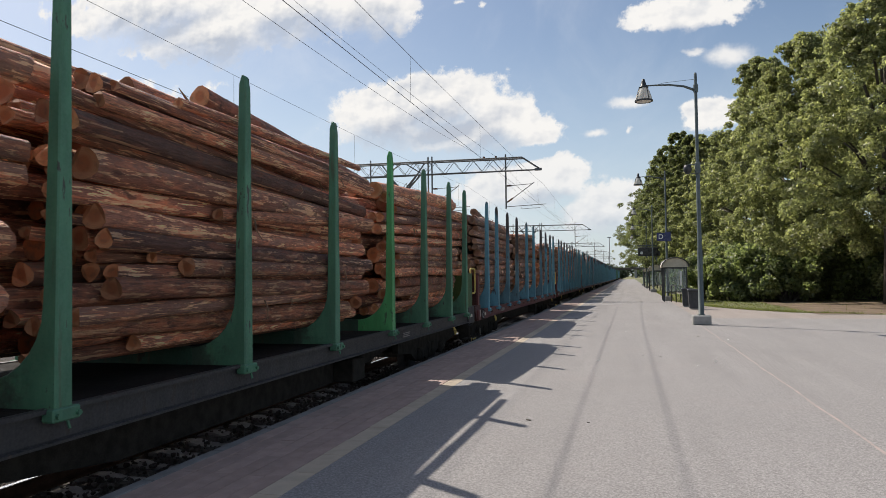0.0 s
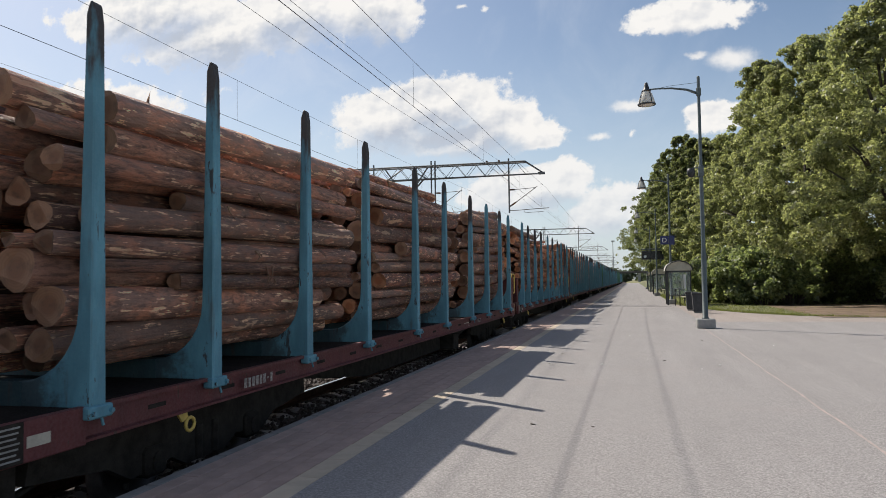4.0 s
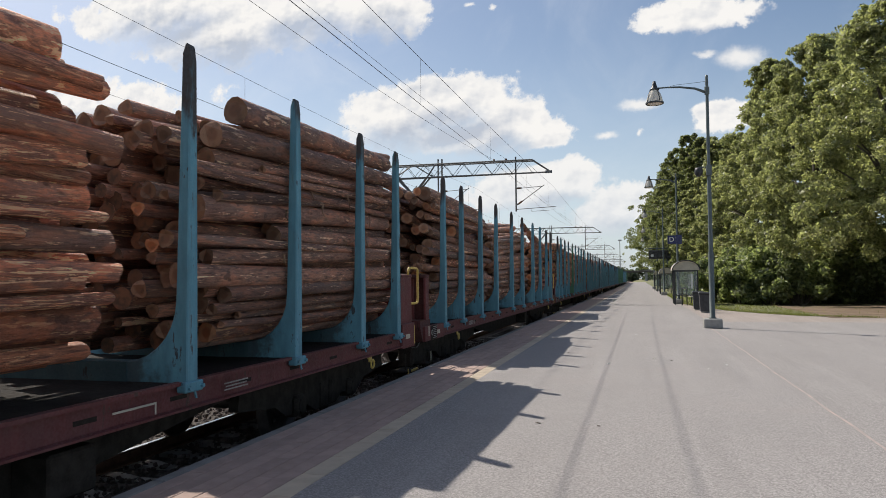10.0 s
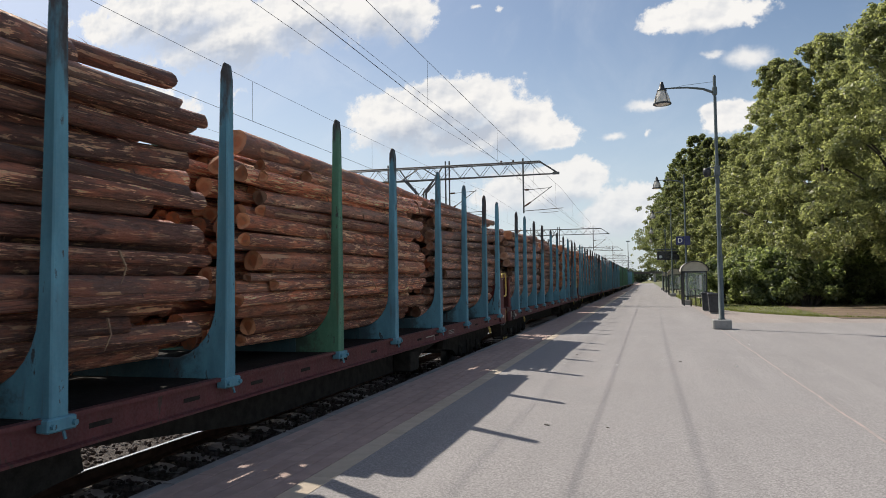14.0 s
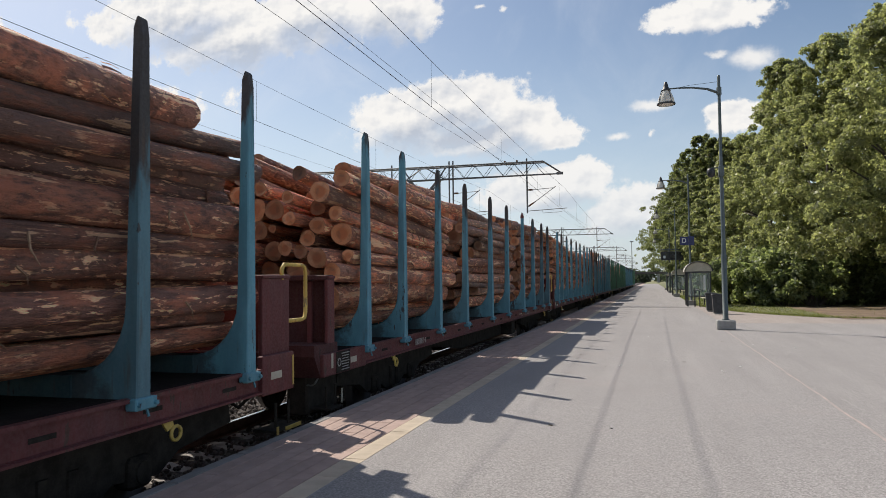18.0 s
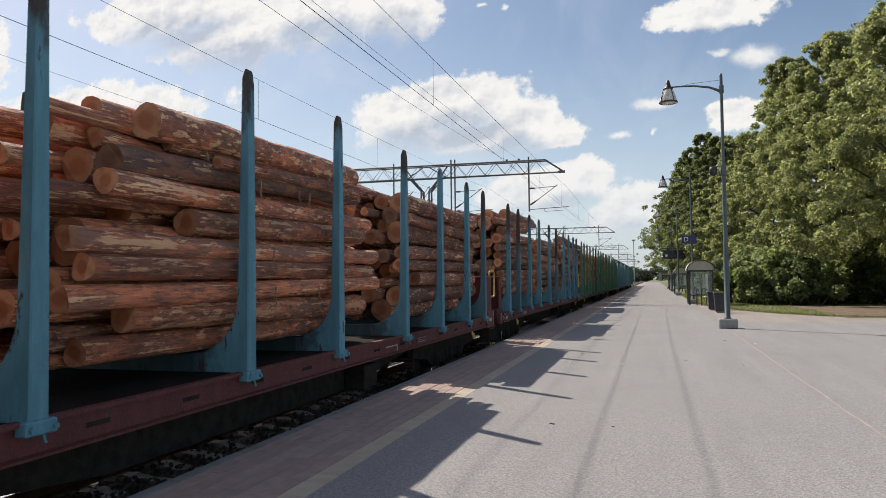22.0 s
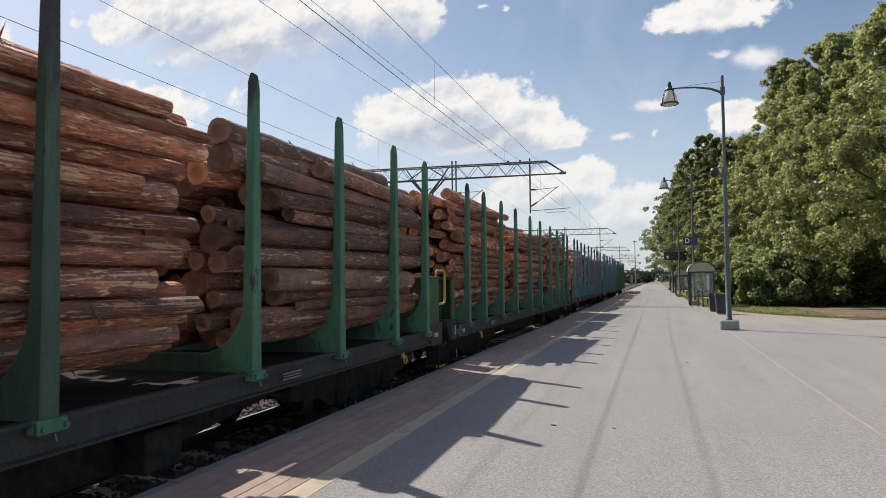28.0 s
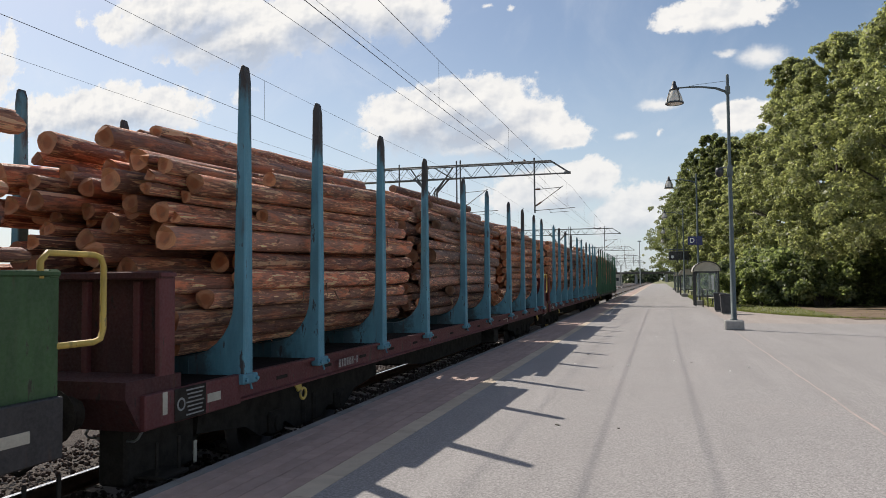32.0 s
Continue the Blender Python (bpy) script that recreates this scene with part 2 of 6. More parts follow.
def bark(name, cols, single, pale=0.0):
    """Flaky pine or spruce bark. single: a log to an object; else logs are told apart as islands."""
    m, n, b, _ = material(name, 0.6)
    p = n.add("ShaderNodeTexCoord").outputs["Object"]
    if single:
        r = n.add("ShaderNodeObjectInfo").outputs["Random"]
        p = n.vmath("MULTIPLY", p, (0.11, 5.6, 0.11))
    else:
        r = n.add("ShaderNodeNewGeometry").outputs["Random Per Island"]
    p = n.vmath("ADD", p, n.vec(n.math("MULTIPLY", r, 31.0), n.math("MULTIPLY", r, 57.0), 0.0))
    s = n.vmath("MULTIPLY", p, (1.0, 0.16, 1.0))
    plates = n.noise(s, 34.0, 6.0, 0.7)
    flakes = n.noise(p, 10.0, 4.0, 0.6)
    hue = n.math("FRACT", n.math("MULTIPLY", r, 7.31))
    base = n.mix(n.step(hue, 0.1, 0.9), cols[0], cols[1])
    c = n.mix(n.step(plates, 0.34, 0.60), tuple(v * 0.55 for v in cols[0]), base)
    grey = n.math("MULTIPLY_ADD", n.step(n.math("FRACT", n.math("MULTIPLY", r, 3.77)), 0.55, 0.95, 0.0, 0.26), 1.0, n.noise(s, 5.0, 4.0, 0.6))
    c = n.mix(n.step(grey, 0.50, 0.70, 0.0, 0.75), c, cols[2])
    # scraped patches and long scars, where the pale wood shows
    zone = n.noise(n.vmath("MULTIPLY", p, (1.0, 0.5, 1.0)), 3.0, 3.0, 0.6)
    zone = n.step(n.math("MULTIPLY_ADD", n.math("FRACT", n.math("MULTIPLY", r, 13.1)), 0.30, zone), 0.52, 0.74, 0.05, 1.0)
    torn = n.noise(n.vmath("MULTIPLY", p, (1.0, 0.13, 1.0)), 27.0, 7.0, 0.64)
    bare = n.step(n.math("MULTIPLY_ADD", plates, 0.22, torn), 0.698 - pale, 0.716 - pale)
    c = n.mix(n.math("MULTIPLY", n.math("MULTIPLY", bare, zone), 0.9), c, n.mix(n.step(plates, 0.35, 0.65), tuple(v * 0.6 for v in cols[3]), tuple(min(1.0, v * 1.3) for v in cols[3])))
    scar = n.noise(n.vmath("MULTIPLY", p, (1.0, 0.06, 1.0)), 15.0, 5.0, 0.55)
    c = n.mix(n.step(n.math("MULTIPLY_ADD", flakes, 0.22, scar), 0.730 - pale, 0.760 - pale, 0.0, 0.8), c, tuple(v * 0.9 for v in cols[3]))
    under = n.step(n.math("MULTIPLY_ADD", plates, 0.30, n.noise(n.vmath("MULTIPLY", p, (1.0, 0.3, 1.0)), 7.0, 6.0, 0.6)), 0.62, 0.80, 0.0, 0.55)
    c = n.mix(under, c, (cols[1][0] * 1.4, cols[1][1] * 1.15, cols[1][2]))
    # knots and dark scabs
    c = n.mix(n.step(n.noise(n.vmath("MULTIPLY", p, (1.0, 0.6, 1.0)), 6.5, 2.0, 0.5), 0.68, 0.73, 0.0, 0.7), c, tuple(v * 0.3 for v in cols[0]))
    lum = n.math("MULTIPLY_ADD", n.math("FRACT", n.math("MULTIPLY", r, 23.7)), 1.45, 0.83)
    n.put(b.inputs["Base Color"], n.mix(1.0, c, n.vec(lum, lum, lum), "MULTIPLY"))
    bump(n, b, n.math("ADD", n.math("MULTIPLY", bare, -0.35), n.math("ADD", n.math("MULTIPLY", plates, 1.0), n.math("MULTIPLY", flakes, 0.8))), 1.0, 0.045)
    return m


def cut_wood(name, cols, single):
    m, n, b, _ = material(name, 0.8)
    p = n.add("ShaderNodeTexCoord").outputs["Object"]
    r = n.add("ShaderNodeObjectInfo").outputs["Random"] if single else n.add("ShaderNodeNewGeometry").outputs["Random Per Island"]
    x, y, z = n.xyz(p)
    if single:
        rad = n.math("SQRT", n.math("MULTIPLY_ADD", x, x, n.math("MULTIPLY", z, z)))
        rings = n.math("SINE", n.math("MULTIPLY_ADD", n.noise(p, 2.0), 6.0, n.math("MULTIPLY", rad, 46.0)))
        heart = n.step(rad, 0.35, 0.75)
        c = n.mix(heart, cols[0], cols[1])
        c = n.mix(n.step(rings, -0.4, 1.0, 0.0, 0.2), c, cols[2])
        c = n.mix(n.step(n.noise(p, 1.6, 5.0), 0.48, 0.74, 0.0, 0.6), c, cols[3])
    else:
        c = n.mix(n.step(n.noise(p, 14.0, 4.0), 0.4, 0.7), cols[0], cols[3])
    lum = n.math("MULTIPLY_ADD", n.math("FRACT", n.math("MULTIPLY", r, 11.3)), 0.75, 0.50)
    n.put(b.inputs["Base Color"], n.mix(1.0, c, n.vec(lum, lum, n.math("MULTIPLY", lum, 0.95)), "MULTIPLY"))
    return m


def worn_paint(name, col, bare, top_wear, rough=0.55):
    """Paint with chips and rust; top_wear: the height from which it is rubbed away."""
    m, n, b, _ = material(name, rough)
    p = n.add("ShaderNodeTexCoord").outputs["Object"]
    r = n.add("ShaderNodeObjectInfo").outputs["Random"]
    q = n.vmath("ADD", p, n.vec(n.math("MULTIPLY", r, 33.0), n.math("MULTIPLY", r, 71.0), 0.0))
    x, y, z = n.xyz(p)
    tall = n.vmath("MULTIPLY", q, (1.0, 1.0, 0.25))
    big, small = n.noise(tall, 5.0, 5.0, 0.62), n.noise(q, 38.0, 4.0, 0.65)
    c = n.mix(n.step(big, 0.35, 0.7), tuple(v * 0.80 for v in col), tuple(min(1, v * 1.15) for v in col))
    c = n.mix(n.step(n.noise(q, 1.4, 4.0), 0.5, 0.8, 0.0, 0.35), c, tuple(v * 0.6 + 0.05 for v in col))
    if top_wear is not None:
        # inner foot: dirt, with the shade under the logs painted in
        c = n.mix(n.step(n.math("MULTIPLY_ADD", n.noise(q, 4.0, 6.0, 0.7), 1.1, n.math("ABSOLUTE", x)), 1.82, 1.52, 0.0, 0.72), c, (0.045, 0.038, 0.032))
        lift = n.math("MULTIPLY_ADD", n.math("FRACT", n.math("MULTIPLY", r, 5.7)), -0.8, n.math("ADD", z, 0.95 - top_wear))
        rub = n.math("MULTIPLY_ADD", lift, 0.42, n.math("MULTIPLY_ADD", big, 1.1, -0.5))
        c = n.mix(n.step(rub, 0.22, 0.42), c, bare)
    chips = n.step(n.math("MULTIPLY_ADD", big, 0.55, n.math("MULTIPLY", n.noise(tall, 13.0, 6.0, 0.7), 0.55)), 0.640, 0.662, 0.0, 0.9)
    c = n.mix(chips, c, bare)
    c = n.mix(n.step(n.noise(n.vmath("MULTIPLY", q, (1.0, 1.0, 0.12)), 12.0, 4.0), 0.60, 0.75, 0.0, 0.45), c, (0.10, 0.055, 0.03))
    n.put(b.inputs["Base Color"], c)
    n.put(b.inputs["Roughness"], n.step(small, 0.3, 0.7, rough - 0.1, rough + 0.25))
    bump(n, b, n.math("ADD", small, n.math("MULTIPLY", chips, -0.6)), 0.25, 0.006)
    return m


def foliage(name, c1, c2, c3):
    m, n, b, out = material(name, 0.42)
    r = n.add("ShaderNodeNewGeometry").outputs["Random Per Island"]
    p = n.add("ShaderNodeTexCoord").outputs["Object"]
    c = n.mix(n.step(r, 0.0, 1.0), c1, c2)
    c = n.mix(n.step(n.noise(p, 0.5, 3.0), 0.45, 0.7, 0.0, 0.7), c, c3)
    n.put(b.inputs["Base Color"], c)
    t = n.add("ShaderNodeBsdfTranslucent", Color=n.mix(1.0, c, (1.74, 1.84, 1.16), "MULTIPLY"))
    k = n.add("ShaderNodeMixShader")
    n.put(k.inputs[0], 0.57), n.put(k.inputs[1], b), n.put(k.inputs[2], t)
    n.put(out.inputs[0], k)
    return m


def glassy(name, col, rough=0.02, alpha=0.25):
    m, n, b, out = material(name, rough)
    n.put(b.inputs["Base Color"], (*col, 1))
    t = n.add("ShaderNodeBsdfTransparent", Color=(0.86, 0.92, 0.92, 1))
    k = n.add("ShaderNodeMixShader")
    n.put(k.inputs[0], alpha), n.put(k.inputs[1], t), n.put(k.inputs[2], b)
    n.put(out.inputs[0], k)
    return m


M = {}
M["asphalt"] = asphalt("asphalt_platform", (0.282, 0.266, 0.260), (0.165, 0.154, 0.152), [])
M["asphalt_yard"] = asphalt("asphalt_yard", (0.278, 0.262, 0.255), (0.17, 0.16, 0.157), [])
M["asphalt_dusty"] = asphalt("dusty_asphalt", (0.315, 0.272, 0.246), (0.18, 0.155, 0.14), [])
M["edge_stone"] = grainy("concrete_edge", (0.17, 0.162, 0.155), (0.25, 0.24, 0.228), 4.0, 0.9, 0, 90.0, 0.3, 0.006, (0.14, 0.13, 0.12))
M["paver"] = grainy("pink_paver", (0.325, 0.235, 0.202), (0.425, 0.308, 0.264), 6.0, 0.9, 0, 110.0, 0.3, 0.004, (0.30, 0.225, 0.195), 0.16)
M["cream"] = grainy("cream_paver", (0.44, 0.365, 0.28), (0.54, 0.45, 0.345), 5.0, 0.9, 0, 110.0, 0.3, 0.004, (0.40, 0.33, 0.25), 0.15)
M["joint"] = grainy("joint_sand", (0.15, 0.115, 0.10), (0.22, 0.165, 0.145), 20.0, 0.95)
M["seam"] = grainy("pink_joint_line", (0.29, 0.262, 0.25), (0.44, 0.345, 0.315), 3.0, 0.9, 0, 40.0, 0.2, 0.004, (0.285, 0.268, 0.258))
M["crack"] = grainy("tar_joint", (0.05, 0.05, 0.05), (0.10, 0.10, 0.10), 9.0, 0.8)
M["concrete"] = grainy("concrete", (0.26, 0.26, 0.25), (0.36, 0.355, 0.34), 5.0, 0.9, 0, 60.0, 0.4, 0.01, (0.24, 0.23, 0.22))
M["ballast"] = grainy("ballast_stone", (0.038, 0.029, 0.024), (0.105, 0.083, 0.071), 18.0, 0.95, 0, 45.0, 1.0, 0.06, (0.05, 0.04, 0.035))
M["gravel"] = grainy("loose_stone", (0.040, 0.030, 0.025), (0.13, 0.096, 0.082), 7.0, 0.9, 0, 40.0, 0.3, 0.01)
M["earth"] = grainy("earth", (0.12, 0.13, 0.05), (0.20, 0.19, 0.09), 0.2, 0.95, 0, 6.0, 0.5, 0.05, (0.16, 0.12, 0.08))
M["lawn"] = grainy("lawn", (0.10, 0.115, 0.045), (0.18, 0.180, 0.080), 1.2, 0.95, 0, 25.0, 0.8, 0.03, (0.20, 0.17, 0.07))
M["litter"] = grainy("leaf_litter", (0.115, 0.078, 0.050), (0.225, 0.160, 0.105), 1.2, 0.95, 0, 14.0, 0.8, 0.03, (0.085, 0.08, 0.04))
M["blade"] = foliage("grass_blade", (0.09, 0.11, 0.035), (0.17, 0.175, 0.075), (0.19, 0.17, 0.085))
M["leaf"] = foliage("maple_leaf", (0.115, 0.127, 0.068), (0.362, 0.360, 0.205), (0.238, 0.248, 0.145))
M["leaf_deep"] = foliage("darker_maple_leaf", (0.085, 0.100, 0.050), (0.215, 0.225, 0.120), (0.155, 0.165, 0.092))
M["leaf_dark"] = foliage("bush_leaf", (0.085, 0.110, 0.055), (0.265, 0.290, 0.150), (0.180, 0.205, 0.105))
# greyed leaves: the haze of distance is mixed into their colour
M["far_leaf"] = foliage("far_wood", (0.040, 0.055, 0.042), (0.065, 0.080, 0.062), (0.055, 0.062, 0.055))
M["trunk"] = grainy("trunk_bark", (0.045, 0.036, 0.028), (0.10, 0.083, 0.066), 5.0, 0.95, 0, 30.0, 0.9, 0.03)
M["rail"] = grainy("rail_steel", (0.42, 0.41, 0.40), (0.55, 0.54, 0.53), 3.0, 0.25, 1.0, 40.0, 0.05)
M["rail_rust"] = grainy("rail_rust", (0.12, 0.06, 0.035), (0.20, 0.11, 0.07), 8.0, 0.9)
M["sleeper"] = grainy("concrete_sleeper", (0.24, 0.22, 0.20), (0.34, 0.31, 0.29), 4.0, 0.95)
M["galv"] = grainy("galvanised_steel", (0.30, 0.31, 0.32), (0.42, 0.43, 0.44), 6.0, 0.5, 0.7, 50.0, 0.05, 0.004, (0.25, 0.24, 0.22))
# darker than the galvanised steel: the backlit look is set in the colour
M["mast_steel"] = grainy("backlit_mast_steel", (0.12, 0.125, 0.13), (0.20, 0.205, 0.21), 6.0, 0.6, 0.4, 50.0, 0.05, 0.004, (0.11, 0.10, 0.09))
M["pole"] = grainy("grey_green_pole", (0.075, 0.095, 0.095), (0.12, 0.145, 0.145), 3.0, 0.45, 0.2, 40.0, 0.05, 0.004, (0.09, 0.10, 0.10))
M["dark_metal"] = grainy("dark_metal", (0.030, 0.032, 0.035), (0.060, 0.062, 0.066), 6.0, 0.5, 0.3, 50.0, 0.08, 0.004)
M["screen"] = grainy("dark_screen", (0.006, 0.007, 0.010), (0.012, 0.013, 0.016), 6.0, 0.2)
M["blue_sign"] = grainy("dark_blue_sign", (0.015, 0.022, 0.10), (0.022, 0.032, 0.13), 6.0, 0.35)
M["white"] = grainy("white_paint", (0.68, 0.68, 0.66), (0.80, 0.80, 0.78), 8.0, 0.6)
M["lamp_glass"] = grainy("milky_lamp_glass", (0.66, 0.60, 0.50), (0.78, 0.74, 0.66), 6.0, 0.25)
M["pane"] = glassy("shelter_pane", (0.50, 0.505, 0.50), 0.03, 0.2)
M["stencil"] = grainy("rubbed_stencil_paint", (0.20, 0.165, 0.15), (0.40, 0.36, 0.33), 30.0, 0.8)
M["roof_plate"] = grainy("pale_roof_plate", (0.42, 0.385, 0.31), (0.54, 0.50, 0.41), 4.0, 0.5)
M["strap"] = grainy("orange_strap", (0.62, 0.13, 0.03), (0.72, 0.18, 0.05), 20.0, 0.7)
M["wire"] = grainy("copper_wire", (0.05, 0.055, 0.06), (0.08, 0.085, 0.09), 6.0, 0.5, 0.6)
M["insulator"] = grainy("brown_insulator", (0.10, 0.05, 0.03), (0.15, 0.08, 0.05), 9.0, 0.25)
M["facade"] = grainy("pale_facade", (0.48, 0.44, 0.38), (0.60, 0.56, 0.50), 1.0, 0.9)
M["dark_roof"] = grainy("dark_roof", (0.06, 0.055, 0.05), (0.10, 0.09, 0.085), 2.0, 0.8)

PINE = [(0.270, 0.110, 0.071), (0.46, 0.182, 0.099), (0.23, 0.123, 0.091), (0.78, 0.47, 0.27)]
SPRUCE = [(0.175, 0.093, 0.070), (0.305, 0.152, 0.100), (0.180, 0.118, 0.094), (0.72, 0.48, 0.31)]
M["bark_pine"], M["bark_spruce"] = bark("pine_bark", PINE, True, 0.035), bark("spruce_bark", SPRUCE, True)
DARK = [(0.155, 0.072, 0.053), (0.265, 0.108, 0.068), (0.150, 0.088, 0.070), (0.74, 0.45, 0.27)]
M["bark_dark"], M["bark_dark_in"] = bark("dark_pine_bark", DARK, True, 0.020), bark("dark_pine_bark_inner", DARK, False, 0.020)
M["bark_pine_in"], M["bark_spruce_in"] = bark("pine_bark_inner", PINE, False, 0.035), bark("spruce_bark_inner", SPRUCE, False)
FRESH = [(0.47, 0.165, 0.075), (0.60, 0.275, 0.145), (0.30, 0.14, 0.07), (0.22, 0.12, 0.075)]
AGED = [(0.25, 0.125, 0.075), (0.34, 0.190, 0.120), (0.18, 0.10, 0.065), (0.11, 0.075, 0.055)]
M["cut_pine"], M["cut_pine_in"] = cut_wood("sawn_pine_end", FRESH, True), cut_wood("sawn_pine_end_inner", FRESH, False)
M["cut_dark"], M["cut_dark_in"] = M["cut_pine"], M["cut_pine_in"]
M["cut_spruce"], M["cut_spruce_in"] = cut_wood("sawn_spruce_end", AGED, True), cut_wood("sawn_spruce_end_inner", AGED, False)

M["scrap"] = grainy("torn_bark", (0.16, 0.085, 0.055), (0.46, 0.31, 0.20), 2.5, 0.9, 0, 30.0)
M["blue"] = worn_paint("turquoise_paint", (0.115, 0.305, 0.385), (0.055, 0.048, 0.045), 2.75)
M["green"] = worn_paint("green_paint", (0.082, 0.222, 0.132), (0.050, 0.045, 0.042), 3.05)
M["weathered_blue"] = worn_paint("weathered_turquoise_paint", (0.098, 0.205, 0.250), (0.055, 0.048, 0.045), 1.9)
M["weathered_green"] = worn_paint("weathered_green_paint", (0.070, 0.125, 0.085), (0.050, 0.045, 0.042), 2.4)
M["faded_red"] = worn_paint("faded_red_paint", (0.15, 0.030, 0.028), (0.07, 0.045, 0.04), None, 0.6)
M["fresh_green"] = worn_paint("fresh_green_paint", (0.075, 0.33, 0.115), (0.055, 0.11, 0.06), None, 0.45)
M["maroon"] = worn_paint("oxide_red_paint", (0.135, 0.036, 0.036), (0.075, 0.045, 0.035), None, 0.6)
# near ends: darker copies of the paint, with shade and soot in the colour
M["maroon_dirty"] = worn_paint("shaded_sooty_oxide_red", (0.072, 0.022, 0.021), (0.03, 0.02, 0.018), None, 0.7)
M["grey_frame_dirty"] = worn_paint("shaded_sooty_grey", (0.030, 0.028, 0.028), (0.03, 0.02, 0.018), None, 0.7)
M["panel_green_dirty"] = worn_paint("shaded_sooty_green", (0.028, 0.052, 0.022), (0.03, 0.02, 0.018), None, 0.7)
M["grey_frame"] = worn_paint("dark_grey_paint", (0.050, 0.046, 0.046), (0.05, 0.04, 0.035), None, 0.6)
M["panel_green"] = worn_paint("green_panel_paint", (0.050, 0.105, 0.038), (0.05, 0.045, 0.03), None, 0.55)
M["yellow"] = worn_paint("yellow_paint", (0.60, 0.42, 0.10), (0.26, 0.18, 0.09), None, 0.45)
M["under"] = grainy("brake_dust", (0.026, 0.022, 0.019), (0.052, 0.045, 0.038), 7.0, 0.9, 0.1)
M["deck"] = grainy("worn_deck", (0.012, 0.010, 0.009), (0.028, 0.023, 0.020), 3.0, 0.9, 0, 30.0, 0.4, 0.02)
for k in ("deck", "under"):
    M[k].node_tree.nodes["Principled BSDF"].inputs["Specular IOR Level"].default_value = 0.12
# cross beams: darker stake paint that holds grime and the shade below the logs
M["blue_dirty"] = worn_paint("shaded_grimy_turquoise", (0.045, 0.095, 0.110), (0.03, 0.025, 0.022), None)
M["green_dirty"] = worn_paint("shaded_grimy_green", (0.035, 0.080, 0.052), (0.03, 0.025, 0.022), None)
M["wheel"] = grainy("wheel_steel", (0.07, 0.06, 0.055), (0.14, 0.12, 0.11), 6.0, 0.55, 0.6)


# ---- mesh writing ----
class Shape:
    """Gathers verts and faces of one mesh."""

    def __init__(self):
        self.v, self.f, self.m = [], [], []

    def box(self, c, s, ch=0.0, mat=0, turn=None):
        """A box at centre c, of size s, with chamfered edges."""
        h = [d / 2 for d in s]
        ch = min(ch, *[d * 0.49 for d in h]) if ch else 0.0
        k = len(self.v)
        pts, idx = [], {}
        for sx in (-1, 1):
            for sy in (-1, 1):
                for sz in (-1, 1):
                    sg = (sx, sy, sz)
                    for ax in range(3):
                        if ch == 0.0 and ax:
                            idx[sg, ax] = idx[sg, 0]
                            continue
                        p = [sg[i] * (h[i] if i == ax or ch == 0.0 else h[i] - ch) for i in range(3)]
                        idx[sg, ax] = k + len(pts)
                        pts.append(p)
        for p in pts:
            q = Vector(p)
            if turn is not None:
                q = turn @ q
            self.v.append((q[0] + c[0], q[1] + c[1], q[2] + c[2]))
        ring = [(-1, -1), (1, -1), (1, 1), (-1, 1)]
        for ax in range(3):
            for s1 in (-1, 1):
                fc = []
                for a, b in ring:
                    sg = [0, 0, 0]
                    sg[ax], sg[(ax + 1) % 3], sg[(ax + 2) % 3] = s1, a, b
                    fc.append(idx[tuple(sg), ax])
                self.f.append(tuple(fc if s1 > 0 else fc[::-1]))
                self.m.append(mat)
        if ch:
            for ax in range(3):
                b1, b2 = (ax + 1) % 3, (ax + 2) % 3
                for s1 in (-1, 1):
                    for s2 in (-1, 1):
                        e = []
                        for s0 in (-1, 1):
                            sg = [0, 0, 0]
                            sg[ax], sg[b1], sg[b2] = s0, s1, s2
                            e.append(tuple(sg))
                        fc = (idx[e[0], b1], idx[e[1], b1], idx[e[1], b2], idx[e[0], b2])
                        self.f.append(fc if s1 * s2 > 0 else fc[::-1])
                        self.m.append(mat)
            for sx in (-1, 1):
                for sy in (-1, 1):
                    for sz in (-1, 1):
                        fc = tuple(idx[(sx, sy, sz), a] for a in range(3))
                        self.f.append(fc if sx * sy * sz > 0 else fc[::-1])
                        self.m.append(mat)
        return self

    def tube(self, pts, r, n=8, mat=0, caps=True):
        """A round bar along a line of points; r: one radius, or one for each point."""
        pts = [Vector(p) for p in pts]
        rs = r if isinstance(r, (list, tuple)) else [r] * len(pts)
        k, up = len(self.v), None
        for i, p in enumerate(pts):
            d = (pts[min(i + 1, len(pts) - 1)] - pts[max(i - 1, 0)]).normalized()
            if up is None:
                up = d.orthogonal().normalized()
            up = (up - d * up.dot(d)).normalized()
            side = d.cross(up)
            for j in range(n):
                a = 2 * math.pi * j / n
                self.v.append(tuple(p + (up * math.cos(a) + side * math.sin(a)) * rs[i]))
        for i in range(len(pts) - 1):
            for j in range(n):
                a, b = k + i * n + j, k + i * n + (j + 1) % n
                self.f.append((a, b, b + n, a + n))
                self.m.append(mat)
        if caps:
            self.f.append(tuple(range(k + n - 1, k - 1, -1)))
            e = k + (len(pts) - 1) * n
            self.f.append(tuple(range(e, e + n)))
            self.m += [mat, mat]
        return self

    def lathe(self, prof, n=16, c=(0, 0, 0), mat=0, axis="z"):
        """Turns (radius, height) pairs round an axis."""
        k = len(self.v)
        for r, z in prof:
            for j in range(n):
                a = 2 * math.pi * j / n
                x, y = r * math.cos(a), r * math.sin(a)
                p = (x, y, z) if axis == "z" else ((z, x, y) if axis == "x" else (y, z, x))
                self.v.append((p[0] + c[0], p[1] + c[1], p[2] + c[2]))
